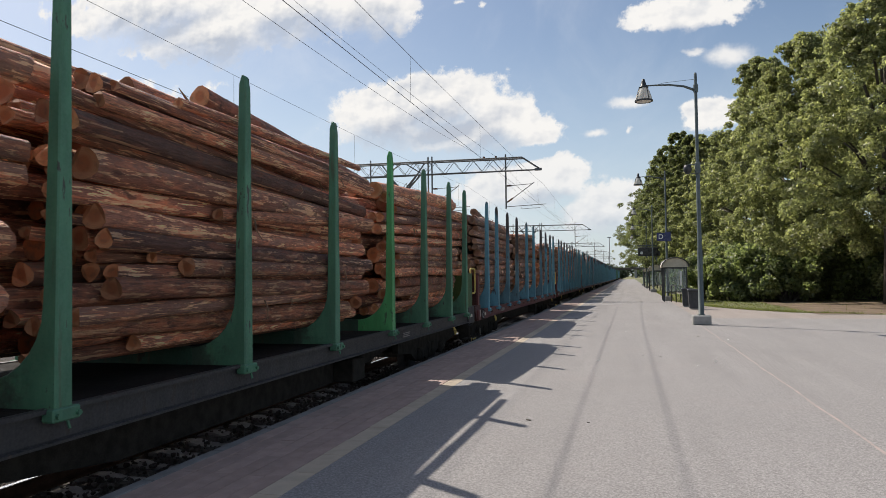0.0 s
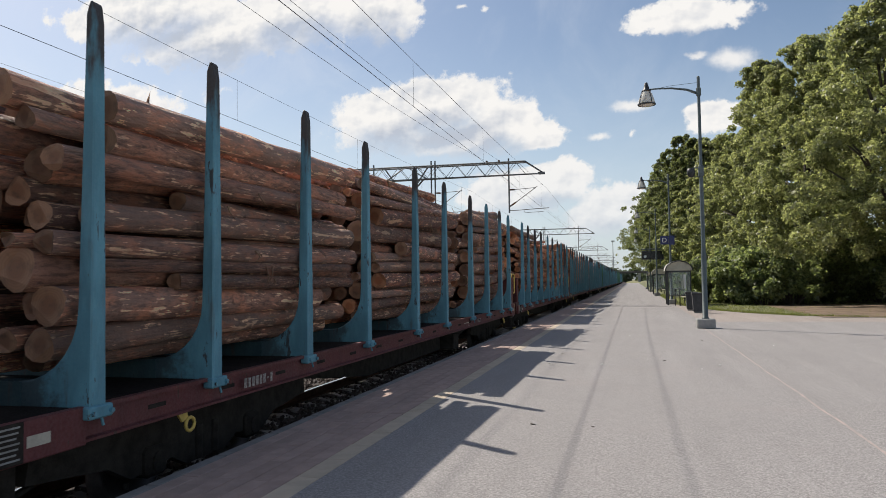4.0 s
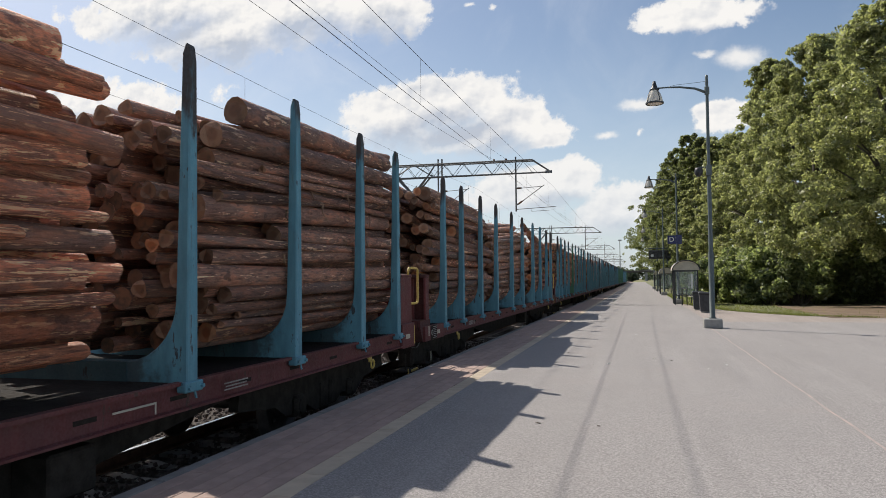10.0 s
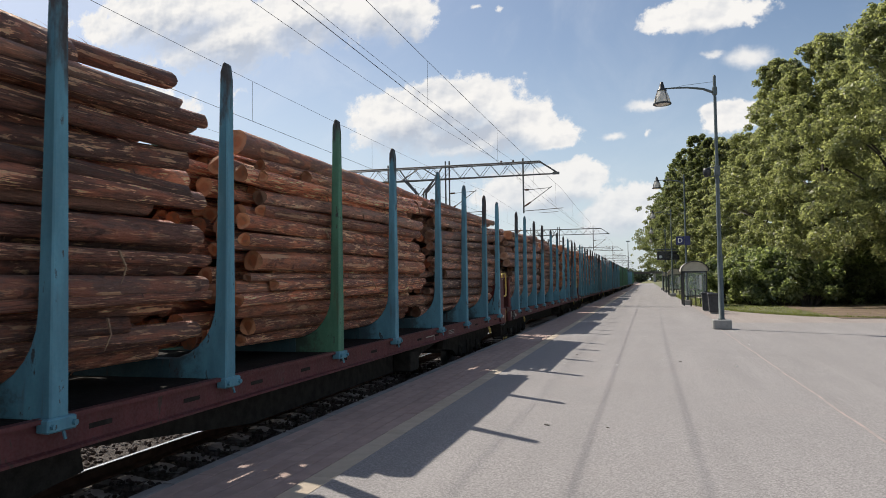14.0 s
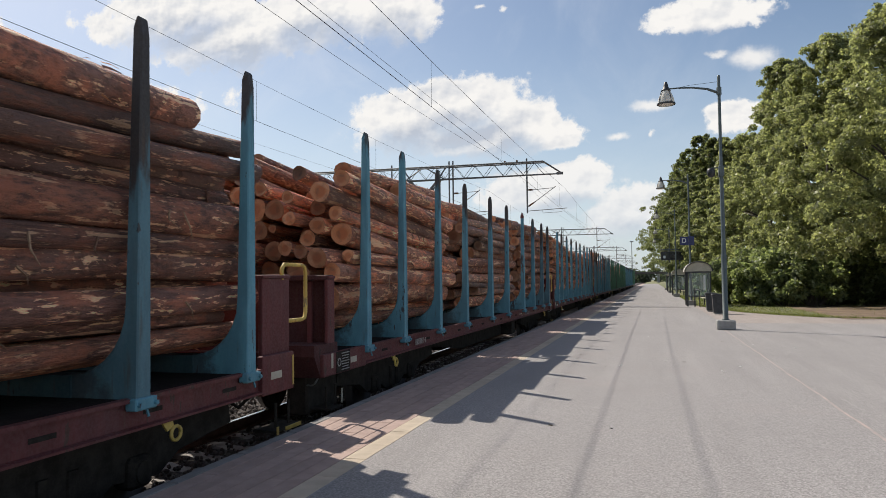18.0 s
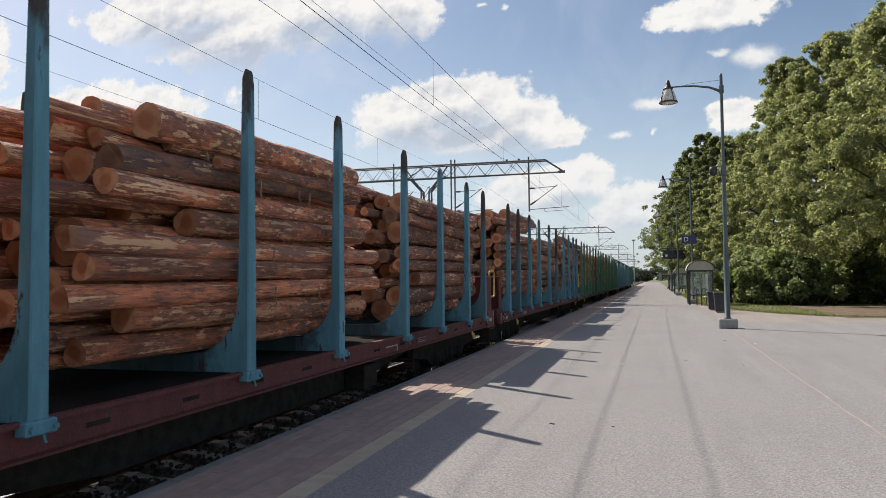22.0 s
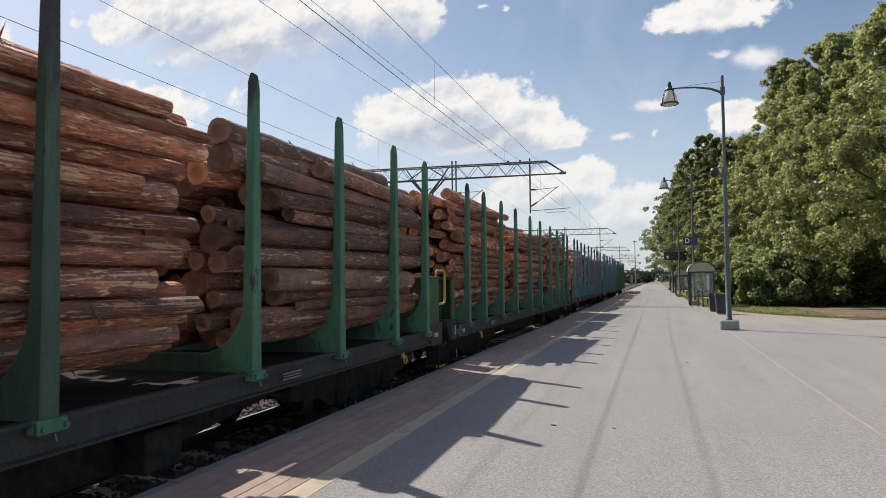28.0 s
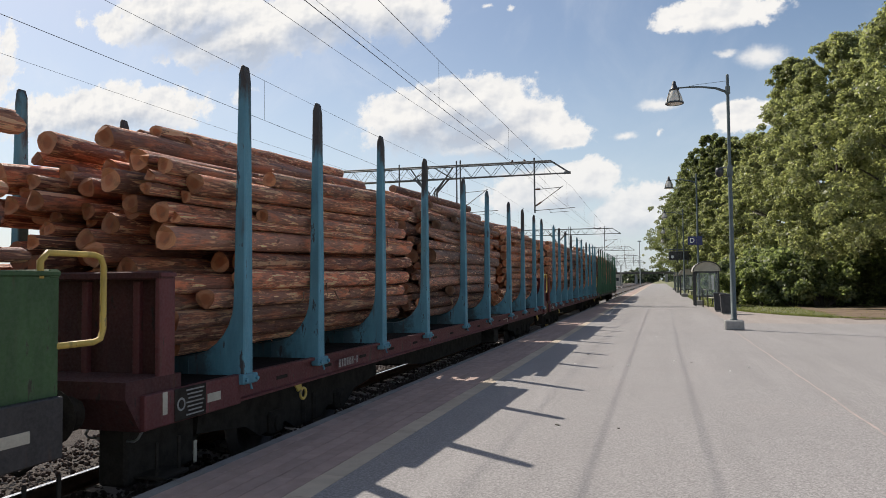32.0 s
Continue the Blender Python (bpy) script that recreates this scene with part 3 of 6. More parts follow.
        for i in range(len(prof) - 1):
            for j in range(n):
                a, b = k + i * n + j, k + i * n + (j + 1) % n
                self.f.append((a, b, b + n, a + n))
                self.m.append(mat)
        return self

    def prism(self, poly, lo, hi, axis="y", mat=0):
        """An outline pushed from lo to hi along an axis; hi and lo may be functions of the outline point."""
        def at(p, s):
            w = s(p) if callable(s) else s
            return (p[0], w, p[1]) if axis == "y" else ((w, p[0], p[1]) if axis == "x" else (p[0], p[1], w))
        k, n = len(self.v), len(poly)
        self.v += [at(p, lo) for p in poly] + [at(p, hi) for p in poly]
        self.f.append(tuple(range(k, k + n)))
        self.f.append(tuple(range(k + 2 * n - 1, k + n - 1, -1)))
        self.m += [mat, mat]
        for i in range(n):
            j = (i + 1) % n
            self.f.append((k + j, k + i, k + n + i, k + n + j))
            self.m.append(mat)
        return self

    def mesh(self, name, mats, smooth=False, fix=True):
        me = bpy.data.meshes.new(name)
        me.from_pydata(self.v, [], self.f)
        for m in mats if isinstance(mats, (list, tuple)) else [mats]:
            me.materials.append(m)
        me.polygons.foreach_set("material_index", self.m)
        if smooth:
            me.polygons.foreach_set("use_smooth", [True] * len(self.f))
        if fix and len(self.f) < 6000:
            bm = bmesh.new()
            bm.from_mesh(me)
            bmesh.ops.recalc_face_normals(bm, faces=bm.faces)
            bm.to_mesh(me)
            bm.free()
        me.update()
        return me


def thing(name, label, category, at=(0, 0, 0), rz=0.0, group="", kind=""):
    ob = new(name)
    ob.empty_display_size = 0.2
    ob.matrix_basis = pose(*at, 0, 0, rz)
    return tagged(ob, label, category, group, kind)


def part(name, shape, mats, parent, label="", at=None, smooth=False):
    """Links a shape (or a ready mesh) as one mesh object under a thing or a part."""
    me = shape if isinstance(shape, bpy.types.Mesh) else shape.mesh(name, mats, smooth)
    ob = new(name, me)
    ob.parent = parent
    if at is not None:
        ob.matrix_basis = at if isinstance(at, Matrix) else Matrix.Translation(at)
    if label:
        ob["label"] = label
    return ob


def solo(name, shape, mats, label, category, group="", kind="", at=None, smooth=False):
    ob = new(name, shape if isinstance(shape, bpy.types.Mesh) else shape.mesh(name, mats, smooth))
    if at is not None:
        ob.matrix_basis = at if isinstance(at, Matrix) else Matrix.Translation(at)
    return tagged(ob, label, category, group, kind)

# ---- the large structure: ground, tracks, platform ----
EDGE, TRACK, RAIL_Z = -3.73, -5.5, -0.55       # platform edge, middle of the near track, top of the rails
TRACKS = [TRACK, TRACK - 5.0, TRACK - 14.8]
rng = random.Random(7)


def strip(xs, ys, z, mats, name, wave=0.0, seed=0):
    """A sheet over a grid of x and y; z: a number or a function of x and y."""
    s = Shape()
    n = len(xs)
    for y in ys:
        for x in xs:
            s.v.append((x, y, (z(x, y) if callable(z) else z) + (wave * noise.noise((x * 1.7, y * 1.7, seed)) if wave else 0)))
    for j in range(len(ys) - 1):
        for i in range(n - 1):
            a = j * n + i
            s.f.append((a, a + 1, a + 1 + n, a + n))
            s.m.append(0)
    return s.mesh(name, mats, True, False)


def steps(a, b, d):
    return [a + (b - a) * i / max(1, round((b - a) / d)) for i in range(max(1, round((b - a) / d)) + 1)]


ground_x = [-2500, -900, -300, -120, -60, -30, -21, -3.0, -2.9, 8, 40, 120, 400, 2500]
ground_y = [-400, -100, -40] + steps(-20, 200, 20) + [260, 400, 800, 2500]
solo("ground", strip(ground_x, ground_y, lambda x, y: -0.98 if x < -2.95 else -0.05, M["earth"], "ground"), None,
     "dry earth and rough grass that reaches the horizon", "ground", kind="structure")

bed = strip(steps(-20.5, -3.80, 0.35), [-40, -20] + steps(-8, 30, 0.4) + steps(30, 120, 3)[1:] + [200, 400, 900],
            lambda x, y: -0.76 - 0.10 * min(1.0, min(abs(x - t) for t in TRACKS) / 2.2) ** 3, M["ballast"], "ballast_bed", 0.05, 3)
solo("ballast_bed", bed, None, "brown-grey crushed stone bed under the tracks", "ballast", kind="structure")


def track(x, name, near):
    top = RAIL_Z
    t = thing(name, "railway track of worn steel rails on grey concrete sleepers", "railway track", (x, 0, 0), kind="structure")
    for side in (-0.78, 0.78):
        s = Shape()
        prof = [(-0.075, -0.17), (0.075, -0.17), (0.075, -0.15), (0.012, -0.12), (0.012, -0.045), (0.036, -0.03), (0.036, -0.004),
                (0.028, 0.0), (-0.028, 0.0), (-0.036, -0.004), (-0.036, -0.03), (-0.012, -0.045), (-0.012, -0.12), (-0.075, -0.15)]
        s.prism([(side + a, top + b) for a, b in prof], -40.0, 900.0)
        me = s.mesh("rail", [M["rail_rust"], M["rail"]])
        for p in me.polygons:
            if p.normal.z > 0.6 and p.center.z > top - 0.01:
                p.material_index = 1
        part("rail", me, None, t, "steel rail with a bright running surface")
    tie = Shape().prism([(-1.3, top - 0.38), (1.3, top - 0.38), (1.3, top - 0.19), (0.5, top - 0.165), (0.3, top - 0.21), (-0.3, top - 0.21),
                         (-0.5, top - 0.165), (-1.3, top - 0.19)], -0.13, 0.13).mesh("sleeper", M["sleeper"])
    for i in range(near):
        part("sleeper", tie, None, t, at=(0, -6 + i * 0.61, 0))
    rest = Shape()
    for i in range(near, 420):
        rest.box((0, -6 + i * 0.61, top - 0.27), (2.6, 0.26, 0.2))
    tagged(part("far_sleepers", rest, M["sleeper"], t), kind="stuff")


track(TRACKS[0], "track_near", 80)
track(TRACKS[1], "track_middle", 30)
track(TRACKS[2], "track_far", 0)


def pebbles():
    """Loose stones on the bed beside and between the rails."""
    r = np.random.default_rng(5)
    n = 8000
    c = np.stack([r.uniform(-8.2, -3.85, n), 3.0 + 24 * r.random(n) ** 1.3, np.full(n, -0.73)], 1)
    g = (1 + 5 ** 0.5) / 2
    ico = np.array([(a * sa, b * sb, c * sc) for a, b, c in ((0, 1, g), (1, g, 0), (g, 0, 1)) for sa in ((1,) if a == 0 else (-1, 1)) for sb in ((1,) if b == 0 else (-1, 1)) for sc in ((1,) if c == 0 else (-1, 1))], float) / 1.9
    tri = np.array([q for q in itertools.combinations(range(12), 3) if all(np.linalg.norm(ico[a] - ico[b]) < 1.2 for a, b in itertools.combinations(q, 2))])
    tri = np.array([q if np.dot(np.cross(ico[q[1]] - ico[q[0]], ico[q[2]] - ico[q[0]]), ico[q[0]]) > 0 else q[::-1] for q in tri])
    size = r.uniform(0.016, 0.042, (n, 1, 1)) * r.uniform(0.72, 1.28, (n, 12, 1)) * r.uniform(0.7, 1.2, (n, 1, 3))
    v = c[:, None, :] + ico[None] * size
    f = tri[None] + (np.arange(n) * 12)[:, None, None]
    me = bpy.data.meshes.new("loose_ballast")
    me.from_pydata(v.reshape(-1, 3).tolist(), [], f.reshape(-1, 3).tolist())
    me.materials.append(M["gravel"])
    solo("loose_ballast", me, None, "loose grey stones strewn over the track bed", "gravel", kind="stuff")


pebbles()

# Platform: retaining wall, edge stones, paved strip, cream line, asphalt.
P0, P1 = -30.0, 300.0
solo("platform_wall", Shape().box((EDGE + 0.19, (P0 + P1) / 2, -0.55), (0.30, P1 - P0, 0.86), 0.01), M["concrete"],
     "weathered concrete wall under the platform edge", "platform wall", kind="structure")
base = thing("platform_paving", "platform strip of pink paving slabs and a cream guide line beside grey edge stones", "paving", kind="structure")
part("bedding", Shape().box((-3.03, (P0 + P1) / 2, -0.033), (1.16, P1 - P0, 0.05)), M["joint"], base, "dark jointing sand")

solo("platform_surface", strip(steps(-2.45, 2.10, 0.5), [P0, -10] + steps(0, 60, 4) + [100, P1], 0.0, M["asphalt"], "platform_surface"), None,
     "worn grey asphalt platform with fine pale grit", "asphalt", kind="structure")
solo("yard_surface", strip([2.10, 8, 20, 60], [P0, 0, 10, 20, 27.5], -0.004, M["asphalt_yard"], "yard_surface"), None,
     "pale grey asphalt yard beside the platform", "asphalt", kind="structure")
solo("path_surface", strip([2.10, 2.36], [27.5, 60, 120, P1], -0.004, M["asphalt_yard"], "path_surface"), None,
     "grey asphalt border at the grass", "asphalt", kind="structure")
line = Shape()
for i, y in enumerate(steps(-8, 27, 0.35)):
    w = 0.016 + 0.013 * noise.noise((i * 0.73, 2.0, 0.0))
    line.v += [(2.10 + 0.03 * noise.noise((i * 0.31, 0.0, 0.0)) - w, y, 0.004), (2.10 + 0.03 * noise.noise((i * 0.31, 0.0, 0.0)) + w, y, 0.004)]
    if i:
        k = len(line.v)
        line.f.append((k - 4, k - 3, k - 1, k - 2))
        line.m.append(0)
solo("joint_line", line, M["seam"], "pinkish filled joint between two sheets of asphalt", "joint", kind="structure")
solo("cross_joint", Shape().box((-0.1, 42.5, 0.001), (4.3, 0.10, 0.006)), M["crack"], "dark tar joint across the platform", "joint", kind="structure")

# Grass beside the platform and the yard, with its litter under the trees.
grass_edge = [(2.35, 300.0), (2.35, 47.0), (3.0, 41.0), (3.9, 36.6), (5.0, 33.8), (6.3, 31.6), (9.0, 30.0), (14.0, 28.6), (60.0, 27.5)]
lawn = Shape()
lawn.v = [(x, y, 0.003) for x, y in grass_edge] + [(70.0, 300.0, 0.003)]
lawn.f, lawn.m = [tuple(range(len(lawn.v)))], [0]
solo("grass_verge", lawn, M["lawn"], "short summer grass at the foot of the trees", "grass", kind="structure")
yard_more = Shape()
yard_more.v = [(x, y, -0.004) for x, y in [(2.35, 27.5), (60.0, 27.5)] + grass_edge[:0:-1][1:] + []]
yard_more.f, yard_more.m = [tuple(range(len(yard_more.v)))], [0]
solo("yard_border", yard_more, M["asphalt_dusty"], "pale grey asphalt running up to the grass", "asphalt", kind="structure")
solo("leaf_litter", strip(steps(6.9, 22, 0.8), steps(30.2, 44, 0.8), 0.0095, M["litter"], "leaf_litter", 0.002, 5), None,
     "brown leaf litter in the shade of the trees", "leaf litter", kind="structure")


def grass_tufts():
    r = np.random.default_rng(11)
    n = 16000
    y = r.uniform(28.5, 75, n)
    ex = np.interp(y, [27.5, 28.6, 30.0, 31.6, 33.8, 36.6, 41.0, 47.0, 175.0], [60, 14, 9.0, 6.3, 5.0, 3.9, 3.0, 2.35, 2.35])
    x = ex + 0.05 + 6.5 * r.random(n) ** 1.6
    bare = (x > 7.0) & (y > 30.4) & (y < 44) & (r.random(n) < 0.93)
    x = np.where(bare, ex + 0.03 + 0.25 * r.random(n), x)
    a, h = r.uniform(0, 6.28, n), r.uniform(0.03, 0.10, n)
    w = 0.012
    lean = np.stack([np.cos(a * 3) * 0.05, np.sin(a * 5) * 0.05, h], 1)
    p = np.stack([x, y, np.full(n, 0.01)], 1)
    d = np.stack([np.cos(a) * w, np.sin(a) * w, 0 * a], 1)
    v = np.stack([p - d, p + d, p + lean], 1)
    f = np.arange(3 * n).reshape(n, 3)
    me = bpy.data.meshes.new("grass_blades")
    me.from_pydata(v.reshape(-1, 3).tolist(), [], f.tolist())
    me.materials.append(M["blade"])
    solo("grass_blades", me, None, "uneven summer grass along the edge of the asphalt", "grass", kind="stuff")


grass_tufts()


# ---- trees ----
def leaf_mesh(name, centres, radii, count, size, mat, seed, flat=0.8):
    """Leaves scattered over the shells of many clumps."""
    r = np.random.default_rng(seed)
    centres, radii = np.array(centres, float), np.array(radii, float)
    pick = r.choice(len(centres), count, p=radii ** 2 / (radii ** 2).sum())
    d = r.normal(size=(count, 3))
    d /= np.linalg.norm(d, axis=1)[:, None]
    d[:, 2] = np.where((d[:, 2] < -0.5) & (r.random(count) < 0.6), -d[:, 2], d[:, 2])
    rad = radii[pick] * (0.45 + 0.70 * r.random(count) ** 0.7)
    p = centres[pick] + d * rad[:, None] * np.array([1, 1, flat])
    nrm = 0.55 * d + r.normal(size=(count, 3)) * 0.72 + np.array([-0.15, 0.05, 0.35])
    nrm /= np.linalg.norm(nrm, axis=1)[:, None]
    t = np.cross(nrm, r.normal(size=(count, 3)))
    t /= np.linalg.norm(t, axis=1)[:, None]
    b = np.cross(nrm, t)
    s = (size * (0.55 + 0.9 * r.random(count)))[:, None]
    fold = nrm * s * 0.25
    v = np.stack([p - t * s, p - b * s * 0.55 + fold, p + t * s, p + b * s * 0.55 + fold], 1).reshape(-1, 3)
    me = bpy.data.meshes.new(name)
    me.vertices.add(len(v))
    me.vertices.foreach_set("co", v.ravel())
    me.loops.add(count * 4)
    me.loops.foreach_set("vertex_index", np.arange(count * 4, dtype=np.int32))
    me.polygons.add(count)
    me.polygons.foreach_set("loop_start", np.arange(0, count * 4, 4, dtype=np.int32))
    me.polygons.foreach_set("loop_total", np.full(count, 4, dtype=np.int32))
    me.update(calc_edges=True)
    me.materials.append(mat)
    return me


def tree(name, label, h, spread, low, leaves, size, seed, at, group, mat="leaf"):
    """A broad-leaved tree: tapered trunk, limbs, and a crown of leaf clumps that starts at height low."""
    r = random.Random(seed)
    t = thing(name, label, "tree", at, 0.0, group)
    s = Shape()
    s.tube([(0, 0, -0.1), (0.05, 0, h * 0.2), (0.0, 0.1, h * 0.45), (0.1, 0.0, h * 0.8)], [h * 0.024, h * 0.018, h * 0.012, h * 0.004], 10)
    centres, radii = [], []
    while len(centres) < (950 if leaves > 100000 else 620):
        z = low + (h - low) * (r.random() ** 0.85)
        k = (z - low) / (h - low)
        wide = spread * (0.72 + 0.9 * k) if k < 0.3 else spread * (1.0 - 0.80 * ((k - 0.3) / 0.7) ** 1.5)
        a = r.uniform(0, 6.283)
        lump = noise.noise((math.cos(a) * 1.8 + seed, math.sin(a) * 1.8, z * 0.35)) + 0.7 * noise.noise((math.cos(a) * 4.5 + seed, math.sin(a) * 4.5, z * 0.8))
        q = wide * (0.25 + 0.75 * r.random() ** 0.45) * (1.0 + 0.60 * lump)
        rad = r.uniform(0.030, 0.088) * spread * (1.2 - 0.3 * k)
        if noise.noise((q * math.cos(a) * 0.62 + seed, q * math.sin(a) * 0.62, z * 0.42)) < -0.10:
            continue                                # hollows between the boughs
        centres.append((q * math.cos(a), q * math.sin(a), min(z, h - rad * 0.6)))
        radii.append(rad)
    for i in range(0, len(centres), 60):
        c = centres[i]
        s.tube([(0.03, 0.03, max(h * 0.12, c[2] * 0.55)), (c[0] * 0.5, c[1] * 0.5, c[2] * 0.85), c], [h * 0.007, h * 0.004, h * 0.0015], 5)
    part("trunk", s, M["trunk"], t, "dark furrowed trunk with spreading limbs", smooth=True)
    part("crown", leaf_mesh("crown", centres, radii, leaves, size, M[mat], seed), None, t, "dense green summer leaves")
    return t


VERGE = "row of trees along the platform"
TREES = [(12.3, 39.6, 14.9, 5.6), (16.5, 46.0, 18.0, 6.6), (10.6, 49.0, 16.2, 4.9), (14.2, 55.0, 18.6, 6.2), (9.9, 57.0, 17.2, 4.7), (8.9, 66.0, 13.6, 4.8),
         (8.0, 76.0, 15.0, 4.8), (7.4, 86.0, 17.2, 4.8), (6.7, 97.0, 19.6, 4.8), (6.0, 109.0, 19.6, 5.0), (5.1, 122.0, 20.0, 5.4), (4.6, 140.0, 17.6, 6.2),
         (4.4, 162.0, 19.0, 6.8), (22.0, 43.0, 18.0, 7.0)]
for i, (x, y, h, sp) in enumerate(TREES):
    tree("tree", "tall leafy maple with branches hanging low over the grass", h, sp, (2.6 if y < 44 else 0.5) if y < 90 else (2.2 if y < 115 else 3.4), (115000 if x < 13 else 45000) if y < 60 else (60000 if y < 100 else 30000),
         0.086 if y < 60 else 0.125, 20 + i, (x, y, 0), VERGE, "leaf" if y < 80 else "leaf_deep")


def bush(x, y, h, w, seed):
    r = random.Random(seed)
    t = thing("bush", "dark green bush in the shade under the trees", "bush", (x, y, 0), 0, "bushes under the trees")
    s = Shape()
    cs, rs = [], []
    for i in range(26):
        a, q = r.uniform(0, 6.283), w * math.sqrt(r.random())
        c = (q * math.cos(a), q * math.sin(a), h * r.uniform(0.08, 0.85))
        cs.append(c)
        rs.append(w * r.uniform(0.2, 0.36))
        s.tube([(c[0] * 0.2, c[1] * 0.2, -0.05), (c[0] * 0.6, c[1] * 0.6, c[2] * 0.6), c], [0.03, 0.02, 0.008], 5)
    part("stem", s, M["trunk"], t)
    part("leaves", leaf_mesh("leaves", cs, rs, 7000 if y < 52 else 3000, 0.11 if y < 52 else 0.17, M["leaf_dark"], seed), None, t)


BUSHES = [(4.9, 48.5, 3.0, 1.6), (6.0, 45.6, 3.2, 1.8), (7.2, 44.2, 3.4, 1.7), (8.4, 43.4, 2.8, 1.5), (9.4, 46.0, 3.0, 1.9),
          (24.5, 41.0, 3.4, 2.4), (11.0, 47.5, 4.2, 2.4), (14.0, 47.0, 4.2, 2.6), (18.0, 45.5, 4.4, 2.8), (7.2, 49.5, 4.0, 2.2), (5.2, 54.0, 3.0, 1.6),
          (5.2, 61.0, 3.0, 1.7), (5.2, 69.0, 3.2, 1.7), (5.2, 78.0, 3.2, 1.8), (5.2, 88.0, 3.4, 1.9), (5.0, 99.0, 3.4, 2.0)]
for i, (x, y, h, w) in enumerate(BUSHES):
    bush(x, y, h, w, 60 + i)

under_c, under_r = [], []
for i in range(240):
    y = rng.uniform(37, 75)
    x0 = np.interp(y, [37, 42, 47, 55, 75], [24.0, 17.0, 8.6, 5.6, 5.6])
    under_c.append((x0 + rng.random() * 14, y, rng.uniform(0.2, 2.6)))
    under_r.append(rng.uniform(0.7, 1.4))
solo("undergrowth", leaf_mesh("undergrowth", under_c, under_r, 60000, 0.12, M["leaf_dark"], 77), None, "dense dark undergrowth beneath the trees", "undergrowth", kind="stuff")

# Woods on the horizon, a low bridge and a few buildings far down the line.
far_c, far_r = [], []
for i in range(420):
    a = rng.uniform(-1.35, 0.35)
    d = rng.uniform(520, 700)
    far_c.append((d * math.sin(a), d * math.cos(a), rng.uniform(0, 5)))
    far_r.append(rng.uniform(4, 7))
solo("far_wood", leaf_mesh("far_wood", far_c, far_r, 70000, 1.6, M["far_leaf"], 3), None, "dark band of woods on the horizon", "woods", kind="stuff")
near_c, near_r = [], []
for i in range(160):
    near_c.append((rng.uniform(-75, -26), rng.uniform(30, 330), rng.uniform(0.4, 3.2)))
    near_r.append(rng.uniform(1.2, 2.8))
solo("trackside_scrub", leaf_mesh("trackside_scrub", near_c, near_r, 26000, 0.45, M["leaf_dark"], 9), None,
     "green scrub beyond the far tracks", "scrub", kind="stuff")

# ---- platform furniture ----
LAMPS = "lamp posts along the platform"


def street_lamp(x, y, with_globe):
    t = thing("street_lamp", "tall grey-green lamp post with a bell-shaped lantern", "street lamp", (x, y, 0), 0, LAMPS)
    part("footing", Shape().box((0, 0, 0.14), (0.54, 0.54, 0.30), 0.03), M["concrete"], t, "weathered concrete footing")
    part("pole", Shape().lathe([(0.0, 0.27), (0.115, 0.27), (0.115, 0.31), (0.085, 0.33), (0.082, 2.3), (0.066, 2.36), (0.060, 5.0), (0.050, 5.05), (0.046, 7.86), (0.036, 7.9), (0.0, 7.9)], 14),
         M["pole"], t, smooth=True)
    part("collar", Shape().lathe([(0.05, 7.28), (0.075, 7.29), (0.075, 7.52), (0.05, 7.53)], 12), M["pole"], t)
    arm = Shape().tube([(-0.04, 0, 7.36), (-0.35, 0, 7.50), (-0.8, 0, 7.58), (-1.2, 0, 7.60), (-1.56, 0, 7.60)], [0.045, 0.036, 0.03, 0.026, 0.022], 8)
    arm.tube([(-0.05, 0, 7.70), (-0.9, 0, 7.66), (-1.2, 0, 7.61)], 0.006, 5)
    part("arm", arm, M["pole"], t, smooth=True)
    lantern = part("lantern", Shape().lathe([(0.0, 7.84), (0.045, 7.82), (0.07, 7.72), (0.10, 7.60), (0.15, 7.56), (0.15, 7.53), (0.0, 7.53)], 16, (-1.58, 0, 0)), M["dark_metal"], t,
                   "dark cast lantern cap", smooth=True)
    part("glass", Shape().lathe([(0.13, 7.54), (0.19, 7.42), (0.24, 7.27), (0.265, 7.13), (0.26, 7.11), (0.18, 7.08), (0.0, 7.07)], 18, (-1.58, 0, 0)), M["lamp_glass"], lantern,
         "milky glass bell", smooth=True)
    ring = Shape().lathe([(0.26, 7.15), (0.285, 7.14), (0.285, 7.10), (0.26, 7.09)], 18, (-1.58, 0, 0))
    for k in range(4):
        a = k * math.pi / 2 + 0.6
        ring.tube([(-1.58 + q * math.cos(a), q * math.sin(a), z) for q, z in ((0.14, 7.56), (0.20, 7.44), (0.25, 7.28), (0.275, 7.12))], 0.011, 5)
    part("cage", ring, M["dark_metal"], lantern, "dark lantern ribs")
    if with_globe:
        g = part("bracket", Shape().tube([(0, 0, 4.96), (-0.12, 0, 5.01), (-0.30, 0, 4.99)], 0.018, 6).tube([(0, 0, 4.72), (-0.2, 0, 4.72)], 0.012, 5).box((0, 0, 4.89), (0.16, 0.16, 0.35), 0.02),
                 M["pole"], t)
        part("globe", Shape().lathe([(0.0, 5.00), (0.10, 4.99), (0.125, 4.91), (0.125, 4.85), (0.11, 4.78), (0.06, 4.72), (0.0, 4.70)], 14, (-0.30, 0, 0)), M["dark_metal"], g,
             "dark round camera globe", smooth=True)


for i, y in enumerate((24.0, 46.3, 68.8, 91.2, 113.6)):
    street_lamp(2.28 if i == 1 else 2.17, y, i == 0)


